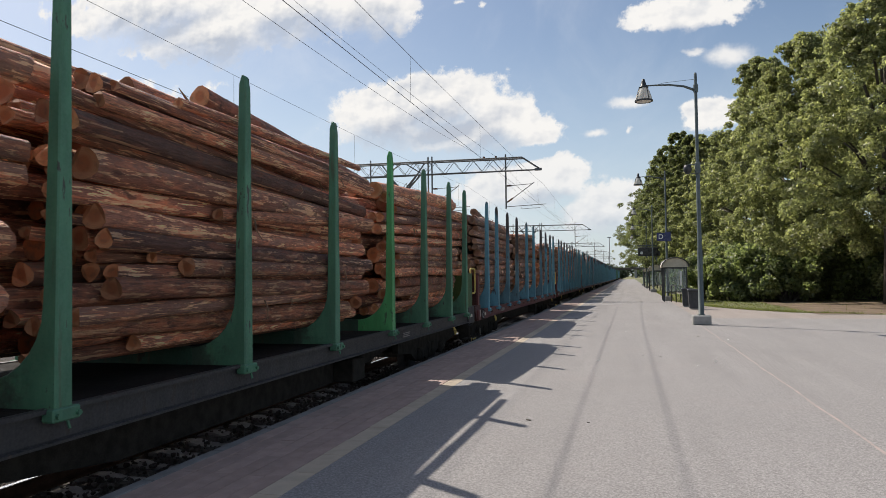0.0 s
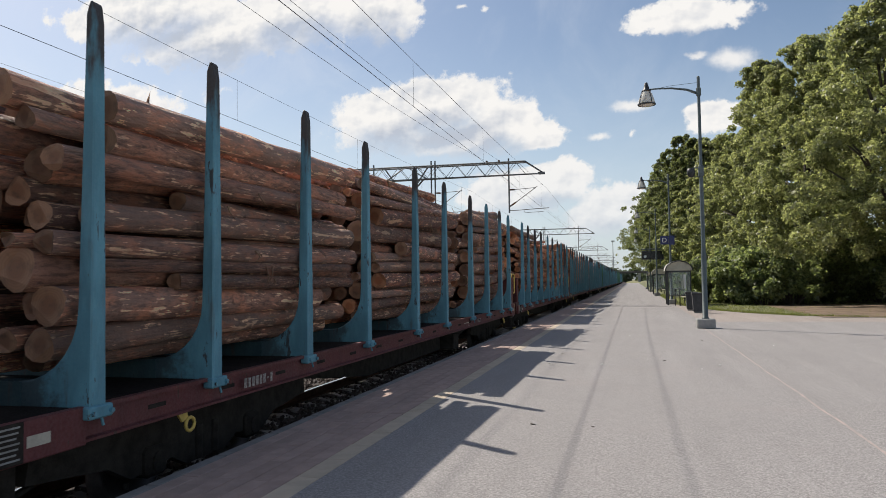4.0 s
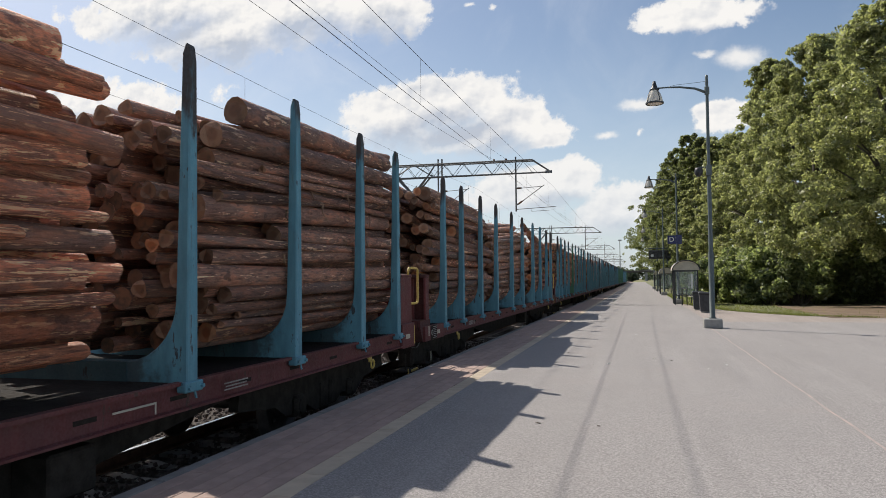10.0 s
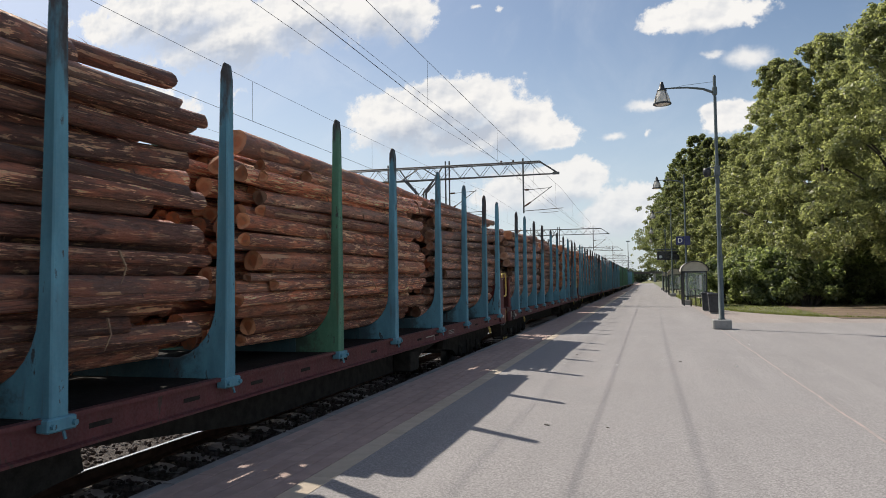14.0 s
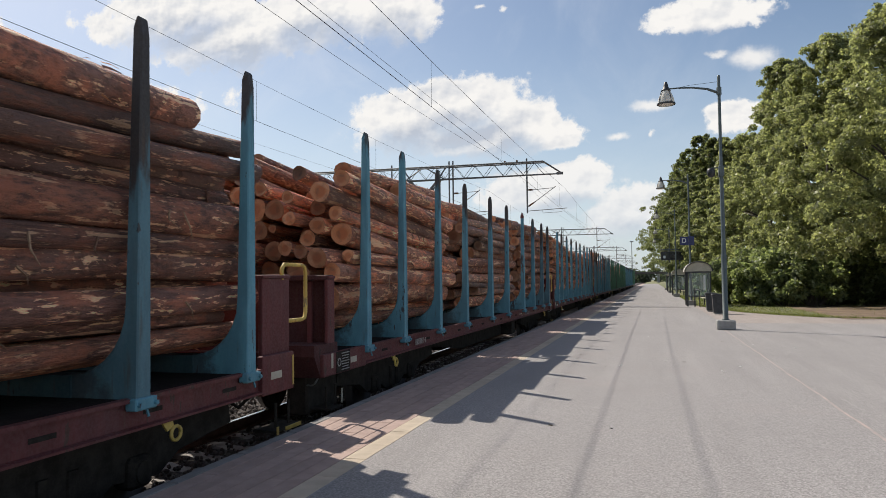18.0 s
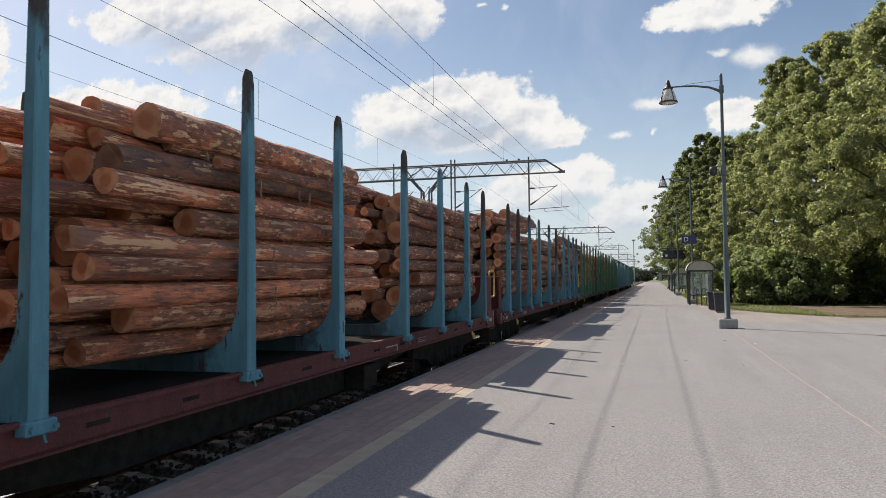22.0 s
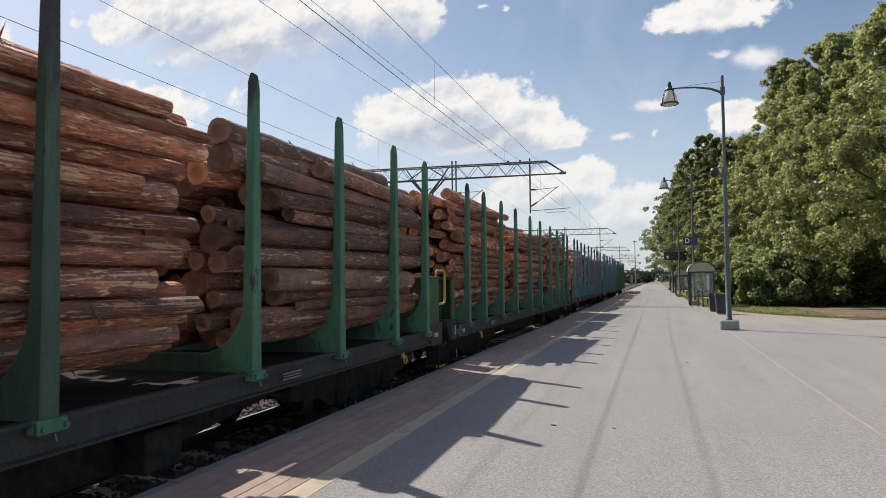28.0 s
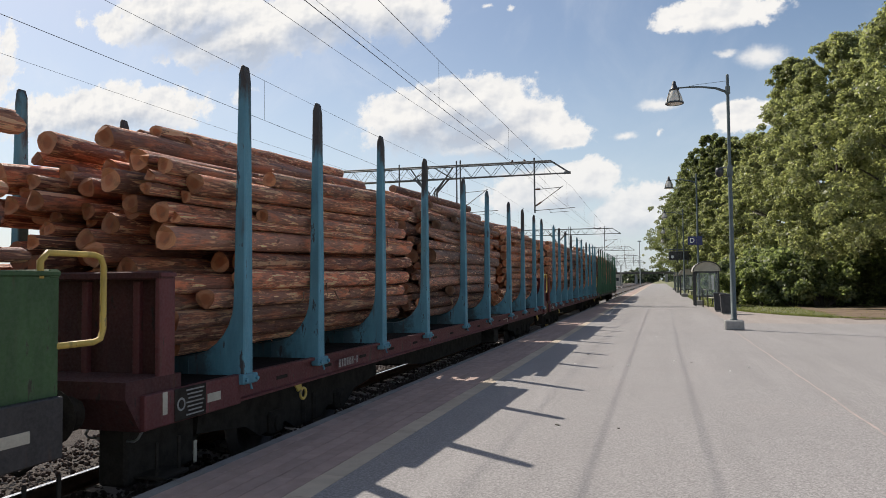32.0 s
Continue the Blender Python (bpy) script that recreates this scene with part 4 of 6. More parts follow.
def shelter(y, full):
    t = thing("waiting_shelter", "glazed waiting shelter with dark posts and a pale barrel roof", "shelter", (2.62, y, 0), 0, "waiting shelters on the platform")
    w, d, h = 1.25, 2.6, 2.0
    for px in (-w / 2, w / 2):
        for py in ((-d / 2, 0.0, d / 2) if full else (-d / 2, d / 2)):
            part("post", Shape().box((px, py, h / 2), (0.07, 0.07, h), 0.01), M["dark_metal"], t)
    for py in (-d / 2, d / 2):
        part("top_rail", Shape().box((0, py, h - 0.04), (w - 0.07, 0.06, 0.08), 0.01), M["dark_metal"], t)
        part("low_rail", Shape().box((0, py, 0.55), (w - 0.07, 0.05, 0.05), 0.01), M["dark_metal"], t)
        pane = part("pane", Shape().box((0.02, py, 1.26), (w - 0.12, 0.012, 1.36)), M["pane"], t, "clear glass end pane")
        pane.visible_shadow = False
        part("sticker", Shape().box((0.30, py - 0.012, 1.35), (0.12, 0.004, 0.85)), M["white"], t, "pale notice strip")
    for py in (-d / 4, d / 4):
        pane = part("pane", Shape().box((w / 2, py, 1.15), (0.012, d / 2 - 0.12, 1.6)), M["pane"], t, "clear glass back pane")
        pane.visible_shadow = False
    arc = [(math.cos(a) * (w / 2 + 0.12), h + math.sin(a) * 0.56) for a in [math.pi * k / 14 for k in range(15)]]
    arc += [(q[0] * 0.95, h + (q[1] - h) * 0.93) for q in arc[::-1]]
    part("roof", Shape().prism(arc, -d / 2 - 0.12, d / 2 + 0.12), M["roof_plate"], t, "pale curved roof plate")
    for py in (-d / 2 - 0.02, d / 2 + 0.02):
        part("gable", Shape().prism([(q[0] * 0.93, h + (q[1] - h) * 0.91) for q in arc[:15]], py - 0.015, py + 0.015), M["roof_plate"], t, "pale filled gable under the roof")
    for py in (-d / 2 - 0.13, d / 2 + 0.13):
        part("roof_rim", Shape().tube([(q[0] * 1.01, py, q[1]) for q in arc[:15]], 0.03, 6), M["dark_metal"], t)
    b = part("bench", Shape().box((w / 2 - 0.24, 0, 0.46), (0.38, d - 0.3, 0.05), 0.012), M["roof_plate"], t, "pale bench board")
    part("bench_leg", Shape().box((w / 2 - 0.22, -0.9, 0.22), (0.05, 0.3, 0.44), 0.01), M["dark_metal"], b)
    part("bench_leg", Shape().box((w / 2 - 0.22, 0.9, 0.22), (0.05, 0.3, 0.44), 0.01), M["dark_metal"], b)


shelter(45.5, True)
shelter(75.0, False)
shelter(100.0, False)


def bin_(x, y, s):
    t = thing("litter_bin", "dark square litter bin standing at the edge of the grass", "litter bin", (x, y, 0), 0, "litter bins")
    part("body", Shape().prism([(-0.24 * s, 0.06), (0.24 * s, 0.06), (0.28 * s, 0.80), (-0.28 * s, 0.80)], -0.24 * s, 0.24 * s), M["dark_metal"], t)
    part("lid", Shape().box((0, 0, 0.85), (0.62 * s, 0.56 * s, 0.10), 0.03), M["dark_metal"], t)
    part("foot", Shape().box((0, 0, 0.04), (0.40 * s, 0.40 * s, 0.10), 0.01), M["concrete"], t)


bin_(2.86, 34.6, 1.0)
bin_(2.74, 37.2, 0.9)
t = thing("handrail", "low dark tubular rail beside the shelter", "rail", (2.46, 43.4, 0), 28)
part("rail_bar", Shape().tube([(0, -0.25, 0), (0, -0.25, 0.85), (0, -0.18, 0.95), (0, 0.18, 0.95), (0, 0.25, 0.85), (0, 0.25, 0)], 0.03, 8), M["dark_metal"], t, smooth=True)
part("cross_bar", Shape().tube([(0, -0.25, 0.5), (0, 0.25, 0.5)], 0.022, 8), M["dark_metal"], t, smooth=True)


def display():
    """Train display and lettered platform sign on two posts."""
    t = thing("platform_display", "black train display hanging from a gantry of two posts", "display", (2.25, 88.0, 0))
    for px in (-0.20, 0.95):
        part("post", Shape().tube([(px, 0, 0), (px, 0, 5.0)], 0.06, 10), M["pole"], t, smooth=True)
    part("crossbar", Shape().box((0.15, 0, 5.0), (2.7, 0.12, 0.14), 0.02), M["pole"], t)
    s = part("screen_box", Shape().box((0.10, -0.10, 4.28), (2.45, 0.30, 1.0), 0.04), M["dark_metal"], t, "black display housing")
    part("screen", Shape().box((0.10, -0.257, 4.28), (2.3, 0.012, 0.84)), M["screen"], s, "dark glass of the display")
    part("clock_face", Shape().lathe([(0.0, -0.272), (0.17, -0.272), (0.17, -0.262)], 14, (-0.72, 0, 4.15), axis="y"), M["white"], s, "small pale round clock face")


display()
sign = thing("platform_sign", "dark blue square sign with a white letter on a lamp post", "sign", (2.28, 46.3, -0.18))
part("plate", Shape().box((-0.33, -0.13, 4.05), (0.48, 0.03, 0.50), 0.008), M["blue_sign"], sign)
part("side_plate", Shape().box((0.09, -0.128, 4.05), (0.34, 0.03, 0.56), 0.008), M["blue_sign"], sign)
part("clamp", Shape().box((0.0, -0.10, 4.05), (0.16, 0.04, 0.08), 0.01), M["dark_metal"], sign)
curve = bpy.data.curves.new("letter", "FONT")
curve.body, curve.size, curve.align_x, curve.align_y, curve.extrude = "D", 0.40, "CENTER", "CENTER", 0.003
probe = new("letter_source", curve)
bpy.context.view_layer.update()
letter = bpy.data.meshes.new_from_object(probe.evaluated_get(bpy.context.evaluated_depsgraph_get()))
bpy.data.objects.remove(probe)
letter.materials.append(M["white"])
part("letter", letter, None, sign, "white letter D", at=pose(-0.33, -0.150, 4.05, 90, 0, 0))

# ---- overhead line ----
GANTRIES = [-17.8, 48.9, 115.6, 182.4, 249.1, 315.8]
GROWN = 1.112                                     # the gantries stand higher and wider than their first outline


def gantry(y):
    t = thing("catenary_gantry", "galvanised lattice gantry reaching over the tracks from one mast", "gantry", (0, y, 0), 0, "gantries over the tracks")
    t.matrix_basis = Matrix.Translation((0, y, 1.55 * (1 - GROWN))) @ Matrix.Scale(GROWN, 4)
    zt, zb, xl, xr = 8.78, 8.02, -24.0, -6.1
    b = Shape()
    for dy in (-0.28, 0.28):
        b.tube([(xl, dy, zt + 0.1), (-14, dy, zt + 0.04), (xr, dy, zt), (-5.0, 0, 8.02)], 0.045, 6)
        b.tube([(xl, dy, zb), (-5.0, 0, zb)], 0.045, 6)
        x = xr
        k = 0
        while x > xl + 0.4:
            b.tube([(x, dy, zt if k % 2 else zb), (x - 0.62, dy, zb if k % 2 else zt)], 0.016, 4)
            x -= 0.62
            k += 1
    for i in range(14):
        x = xr - i * 1.3
        b.tube([(x, -0.28, zt), (x, 0.28, zt)], 0.02, 4).tube([(x, -0.28, zb), (x, 0.28, zb)], 0.02, 4)
    b.box((-5.15, 0, 8.04), (0.4, 0.12, 0.16), 0.02)
    part("beam", b, M["mast_steel"], t, "triangulated steel beam")
    m = Shape()
    for dx in (-0.32, 0.32):
        for dy in (-0.3, 0.3):
            m.tube([(-13.7 + dx, dy, -0.9), (-13.7 + dx * 0.8, dy * 0.9, 7.2), (-13.7 + dx * 3.2, dy, 8.05)], 0.065, 6)
    for i in range(11):
        z = -0.4 + i * 0.72
        for dy in (-0.28, 0.28):
            m.tube([(-13.98, dy, z), (-13.42, dy, z + 0.7)], 0.022, 4)
        for dx in (-0.28, 0.28):
            m.tube([(-13.7 + dx, -0.28, z + 0.7), (-13.7 + dx, 0.28, z)], 0.022, 4)
    for dx in (-1, 1):
        m.tube([(-13.7 + dx * 0.3, 0, 7.2), (-13.7 + dx * 1.4, 0, 8.75)], 0.05, 6)
        m.tube([(-13.7 + dx * 1.3, 0, 8.05), (-13.7 + dx * 0.2, 0, 8.75)], 0.04, 6)
    m.box((-13.7, 0, -0.75), (1.1, 1.1, 0.5), 0.05)
    part("mast", m, M["mast_steel"], t, "square lattice mast on a concrete foot")
    for x, top, low in ((-7.2, 9.1, 5.72), (-11.9, 9.2, 5.72), (-12.15, 9.2, 5.72), (-16.0, 9.15, 5.72)):
        part("drop_post", Shape().tube([(x, 0.3, top), (x, 0.3, low)], 0.05, 8), M["mast_steel"], t)
    for x0, reach in ((-7.2, 2.1), (-11.9, 2.1), (-16.0, 1.6)):
        a = Shape().tube([(x0, 0.3, 7.15), (x0 + 0.35, 0.3, 7.15)], 0.025, 6).tube([(x0 + 0.35, 0.3, 7.15), (x0 + reach * 0.8, 0.3, 7.22)], 0.018, 6)
        a.tube([(x0, 0.3, 6.1), (x0 + 0.5, 0.3, 6.42)], 0.035, 6).tube([(x0 + 0.5, 0.3, 6.42), (x0 + reach * 0.83, 0.3, 7.30)], 0.024, 6)
        a.tube([(x0, 0.3, 5.85), (x0 + reach * 1.15, 0.3, 5.95)], 0.02, 6).tube([(x0 + 0.9, 0.3, 5.9), (x0 + 0.95, 0.3, 5.70), (x0 + reach, 0.3, 5.74)], 0.013, 5)
        arm = part("cantilever", a, M["mast_steel"], t, "hinged cantilever arm")
        ins = Shape()
        for p, q in (((x0 + 0.08, 0.3, 7.15), (x0 + 0.34, 0.3, 7.15)), ((x0 + 0.1, 0.3, 6.16), (x0 + 0.4, 0.3, 6.36))):
            ins.tube([p, q], 0.055, 8)
        part("insulator", ins, M["insulator"], arm, "brown ribbed insulator")
    for x in (-8.5, -7.75):
        part("pin_insulator", Shape().lathe([(0.03, 8.80), (0.07, 8.84), (0.05, 8.88), (0.08, 8.92), (0.05, 8.97), (0.0, 9.0)], 8, (x, 0, 0)), M["insulator"], t, "brown pin insulator")


for y in GANTRIES:
    gantry(y)


def wire(name, x, z, sag, r, label, x_end=None):
    s = Shape()
    x, z, sag = x * GROWN, 1.55 + (z - 1.55) * GROWN, sag * GROWN
    for a, b in zip(GANTRIES[:-1], GANTRIES[1:]):
        pts = []
        for k in range(17):
            q = k / 16
            pts.append((x, a + 0.3 + (b - a) * q, z - 4 * sag * q * (1 - q)))
        s.tube(pts, r, 5, caps=False)
    return solo(name, s, M["wire"], label, "overhead wire", "overhead wires")


for x in (-4.90, -9.55):
    wire("contact_wire", x, 5.73, 0.03, 0.0075 if x > -6 else 0.006, "dark copper contact wire over the track")
    wire("messenger_wire", x, 7.16, 0.36 if x > -6 else 0.44, 0.007 if x > -6 else 0.005, "thin dark carrier wire above the contact wire")
    drop = thing("dropper_set", "thin droppers tying the contact wire to its carrier", "overhead wire", (x * GROWN, 0, 1.55 * (1 - GROWN)))
    for a, b in zip(GANTRIES[:-1], GANTRIES[1:]):
        for k in range(7):
            q = 0.117 + 0.1394 * k
            part("dropper", Shape().tube([(0, a + 0.3 + (b - a) * q, 5.71 * GROWN), (0, a + 0.3 + (b - a) * q, (7.16 - (1.44 if x > -6 else 1.76) * q * (1 - q)) * GROWN)], 0.004, 4), M["wire"], drop)
wire("return_wire", -14.0, 7.05, 0.3, 0.0045, "thin dark return wire along the masts")
wire("feeder_wire", -7.75, 8.95, 0.62, 0.0068, "dark feeder cable strung over the gantries")
wire("feeder_wire", -8.5, 8.95, 0.95, 0.0068, "dark feeder cable strung over the gantries")

mast = thing("light_mast", "slim tall floodlight mast far down the line", "light mast", (-7.9, 330.0, -0.8))
part("pole", Shape().tube([(0, 0, 0), (0, 0, 19.0)], [0.28, 0.14], 8), M["galv"], mast)
part("head", Shape().box((0, 0, 19.2), (1.6, 0.5, 0.5), 0.05), M["galv"], mast)


def far_house(x, y, w, d, h, label):
    t = thing("far_house", label, "building", (x, y, -0.9), 0, "buildings far down the line")
    part("wall", Shape().box((0, 0, h / 2), (w, d, h), 0.05), M["facade"], t)
    part("roof", Shape().prism([(-w / 2 - 0.5, h), (w / 2 + 0.5, h), (0, h + w * 0.22)], -d / 2 - 0.5, d / 2 + 0.5), M["dark_roof"], t)
    for i in range(int(w // 3)):
        win = part("window", Shape().box((-w / 2 + 1.7 + i * 3, -d / 2 - 0.03, h * 0.55), (1.2, 0.08, 1.4), 0.02), M["dark_metal"], t)
        part("sill", Shape().box((-w / 2 + 1.7 + i * 3, -d / 2 - 0.07, h * 0.55 - 0.75), (1.4, 0.14, 0.08)), M["white"], win)


far_house(-22.0, 330.0, 12, 10, 5.0, "low pale house beyond the tracks")
far_house(-40.0, 300.0, 15, 10, 6.0, "pale two-storey house beyond the tracks")
bridge = thing("far_bridge", "low dark road bridge across the line", "bridge", (0, 430, -0.9))
part("deck", Shape().box((0, 0, 6.3), (70, 8, 1.1), 0.1), M["dark_roof"], bridge)
for x in (-30, -12.5, 4, 26):
    part("pier", Shape().box((x, 0, 2.9), (1.4, 6, 5.8), 0.1), M["concrete"], bridge)

scraps = Shape()
for i in range(26):
    x, y, a, q = rng.uniform(-1.8, 6.5), rng.uniform(5.0, 22.0), rng.uniform(0, 3), rng.uniform(0.008, 0.028)
    scraps.box((x, y, 0.006), (q * 2, q, 0.006), 0.0, rng.choice((0, 1, 1)), Matrix.Rotation(a, 3, "Z"))
solo("platform_scraps", scraps, [M["white"], M["trunk"]], "small chips of bark and paper on the asphalt", "litter", kind="stuff")

# ---- the timber train ----
WAGON = 22.979                                   # from coupling to coupling
STAKES = [-9.88, -8.21, -6.05, -3.86, -1.14, 1.14, 3.86, 6.05, 8.21, 9.88]
NEAR_END, FAR_END, DECK = -11.02, 10.86, 1.13    # along the wagon; deck above the rails


def train_way(t):
    """How far the train has run at t seconds: it slows down a little."""
    return 9.87217 * t + 0.0214372 * t ** 2 - 0.00351053 * t ** 3 + 9.09897e-05 * t ** 4 - 8.16969e-07 * t ** 5 - 0.22 * max(0.0, t - 31.0) ** 2


def wagon_y(k, t):
    """The middle of wagon k along the track."""
    return -14.690 + WAGON * k + NUDGE.get(k, 0.0) - train_way(t)


NUDGE = {1: 0.07, 2: -0.11, 3: 0.07, 4: 0.10, 5: 0.06, 6: 0.02, 7: -0.03, 8: -0.08, 10: 0.06, 11: 0.12, 12: -0.07, 13: -0.09, 14: 0.02}
BLUE_SET = dict(stake="blue", frame="maroon", panel="maroon", words="turquoise stakes and oxide-red frame")
GREEN_SET = dict(stake="green", frame="grey_frame", panel="panel_green", words="green stakes and grey frame")


def stake_mesh(mat):
    """One stake with the curved foot by which it grows out of its cross beam; origin at the deck, inner side towards -x."""
    arc = [(1.37 - 0.53 * (1 - math.sin(a)), 0.24 + 0.56 * (1 - math.cos(a))) for a in [math.pi / 2 * k / 7 for k in range(8)]]
    poly = [(0.84, 0.0), (1.50, -0.02), (1.50, 0.9), (1.495, 3.05), (1.475, 3.20), (1.44, 3.22), (1.405, 3.12)] + [(1.372, 0.85)] + arc[::-1][0:8] + [(0.84, 0.24)]
    wide = lambda p: 0.088 if p[1] < 0.3 else 0.088 - 0.034 * min(1.0, (p[1] - 0.3) / 2.8)
    s = Shape().prism(poly, lambda p: -wide(p), wide)
    me = s.mesh("stake", M[mat])
    bm = bmesh.new()
    bm.from_mesh(me)
    bmesh.ops.remove_doubles(bm, verts=bm.verts, dist=0.0005)
    bmesh.ops.bevel(bm, geom=[e for e in bm.edges if len(e.link_faces) == 2 and e.calc_face_angle(0) > 0.7], offset=0.012, segments=1, affect="EDGES")
    bmesh.ops.recalc_face_normals(bm, faces=bm.faces)
    bm.to_mesh(me)
    bm.free()
    return me


def foot_mesh(mat):
    s = Shape().box((1.475, 0, 0.012), (0.11, 0.27, 0.10), 0.012)
    for dy in (-0.10, 0.10):
        s.tube([(1.49, dy, 0.008), (1.555, dy, 0.008)], 0.022, 6)
    s.tube([(1.50, 0.03, -0.03), (1.515, 0.04, -0.10)], 0.012, 5)
    return s.mesh("stake_foot", M[mat])


def wheelset_mesh():
    s = Shape()
    for x in (-0.80, 0.80):
        k = 1 if x > 0 else -1
        s.lathe([(0.10, x + 0.09 * k), (0.12, x - 0.06 * k), (0.36, x - 0.03 * k), (0.44, x - 0.065 * k), (0.49, x - 0.060 * k), (0.485, x - 0.03 * k), (0.46, x - 0.02 * k),
                 (0.455, x + 0.065 * k), (0.43, x + 0.07 * k), (0.40, x + 0.05 * k), (0.36, x + 0.005 * k), (0.14, x + 0.04 * k), (0.10, x + 0.09 * k)], 28, axis="x")
    s.lathe([(0.0, -1.02), (0.07, -1.02), (0.08, -0.7), (0.08, 0.7), (0.07, 1.02), (0.0, 1.02)], 12, axis="x")
    for q in (0.0, 2.1, 4.2):
        for x in (-0.83, 0.83):
            s.box((x, 0.25 * math.cos(q), 0.25 * math.sin(q)), (0.05, 0.06, 0.06), 0.01)
    return s.mesh("wheelset", M["wheel"], True)


WHEELSET = wheelset_mesh()


def wagon(style):
    """A stake wagon with all its parts, round its middle, standing on the rails."""
    frame_m, panel_m = M[style["frame"]], M[style["panel"]]
    w = thing("timber_wagon", "flat timber wagon with " + style["words"] + " on the track", "railway wagon", group="wagons of the timber train")
    ln, mid = FAR_END - NEAR_END - 0.10, (FAR_END + NEAR_END) / 2
    part("deck", Shape().box((0, mid, DECK + 0.022), (2.76, ln, 0.06), 0.008), M["deck"], w, "dark dirty deck strewn with bark")
    for sx in (-1, 1):
        s = Shape().prism([(sx * a, b) for a, b in ((1.37, DECK - 0.205), (1.47, DECK - 0.205), (1.47, DECK - 0.185), (1.415, DECK - 0.175), (1.415, DECK + 0.022), (1.47, DECK + 0.032),
                                                 (1.47, DECK + 0.064), (1.39, DECK + 0.064), (1.37, DECK + 0.04))], NEAR_END + 0.30, FAR_END - 0.30)
        bar = part("sole_bar", s, frame_m, w, "painted channel along the side")
        if style["frame"] == "maroon" and sx > 0:
            for i in range(-8, 9):
                part("slot", Shape().box((1.412, 0.275 + i * 1.165, DECK - 0.078), (0.012, 0.25, 0.04), 0.004), M["under"], bar, "dark slot in the channel")
    # fish-bellied middle girders
    for x in (-0.45, 0.45):
        g = Shape().prism([(NEAR_END + 0.4, DECK - 0.06), (FAR_END - 0.4, DECK - 0.06), (FAR_END - 0.4, DECK - 0.22), (5.4, DECK - 0.24), (3.3, DECK - 0.62), (-3.3, DECK - 0.62),
                           (-5.4, DECK - 0.24), (NEAR_END + 0.4, DECK - 0.22)], x - 0.03, x + 0.03, axis="x")
        part("girder", g, M["under"], w)
    for i in range(11):
        part("cross_member", Shape().box((0, -10.0 + i * 2.0, DECK - 0.10), (2.72, 0.10, 0.18)), M["under"], w)
    part("brake_cylinder", Shape().tube([(0.75, -1.4, 0.68), (0.75, -0.7, 0.68)], 0.17, 12).tube([(0.75, -0.7, 0.68), (0.75, 0.5, 0.68)], 0.025, 6), M["under"], w)
    for sx in (-1, 1):
        part("truss", Shape().prism([(6.3, DECK - 0.18), (6.3, 0.84), (5.3, 0.78), (2.6, 0.475), (-2.6, 0.475), (-5.3, 0.78), (-6.3, 0.84), (-6.3, DECK - 0.18)], sx * 0.95 - 0.03, sx * 0.95 + 0.03, axis="x"), M["under"], w, "dark trussed side girder")
    part("brake_rigging", Shape().box((0, 0, 0.50), (1.1, 5.6, 0.10), 0.02), M["under"], w)
    part("air_tank", Shape().tube([(-0.7, 0.9, 0.66), (-0.7, 2.3, 0.66)], 0.2, 12), M["under"], w)
    part("brake_valve", Shape().box((1.0, -10.75, 0.66), (0.30, 0.95, 0.56), 0.03).tube([(1.0, -10.4, 0.5), (0.9, -9.9, 0.55)], 0.03, 6), M["under"], w)
    part("brake_box", Shape().box((1.15, 2.6, 0.66), (0.35, 0.5, 0.36), 0.02), M["under"], w)
    # stakes and their cross beams
    stake, foot = stake_mesh(style["stake"]), foot_mesh(style["stake"])
    # the beam's colour carries the shade beneath the logs along with its grime
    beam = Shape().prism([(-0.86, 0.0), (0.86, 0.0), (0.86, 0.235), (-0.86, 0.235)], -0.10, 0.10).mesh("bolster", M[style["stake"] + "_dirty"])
    for y in STAKES:
        b = part("bolster", beam, None, w, "cross beam between two stakes", at=(0, y, DECK + 0.002))
        for sx in (1, -1):
            turn = Matrix.Identity(4) if sx > 0 else Matrix.Rotation(math.pi, 4, "Z")
            part("stake", stake, None, b, "tall tapered stake with a curved foot and a worn top", at=turn)
            part("stake_foot", foot, None, b, at=turn)
    # ends: bulkhead, side plates, headstock, buffers, coupling, steps
    for y, out in ((NEAR_END - 0.13, -1), (FAR_END, 1)):
        back, lip = (0.17, 0.19) if out < 0 else (0.03, 0.10)
        # the near wall and headstock take the paint with shade mixed in
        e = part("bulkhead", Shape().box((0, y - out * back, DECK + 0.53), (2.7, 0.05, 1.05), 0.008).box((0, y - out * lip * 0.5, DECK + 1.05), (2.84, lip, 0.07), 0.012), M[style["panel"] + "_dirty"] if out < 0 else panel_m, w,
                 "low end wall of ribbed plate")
        for i in range(5):
            part("rib", Shape().box((-1.1 + i * 0.55, y - out * (back - 0.05), DECK + 0.51), (0.07, 0.06, 0.99), 0.008), panel_m, e)
        deep = 0.21 if out < 0 else 0.62
        for sx in (-1, 1):
            part("side_plate", Shape().box((sx * 1.39, y - out * (deep / 2 + 0.004), DECK + 0.52), (0.05, deep, 1.04), 0.008)
                 .box((sx * 1.39, y - out * (deep / 2 + 0.004), DECK + 1.055), (0.08, deep, 0.035), 0.006), panel_m, e)
        nose = 0.40 if out < 0 else 0.0                     # the near headstock reaches out beyond its wall
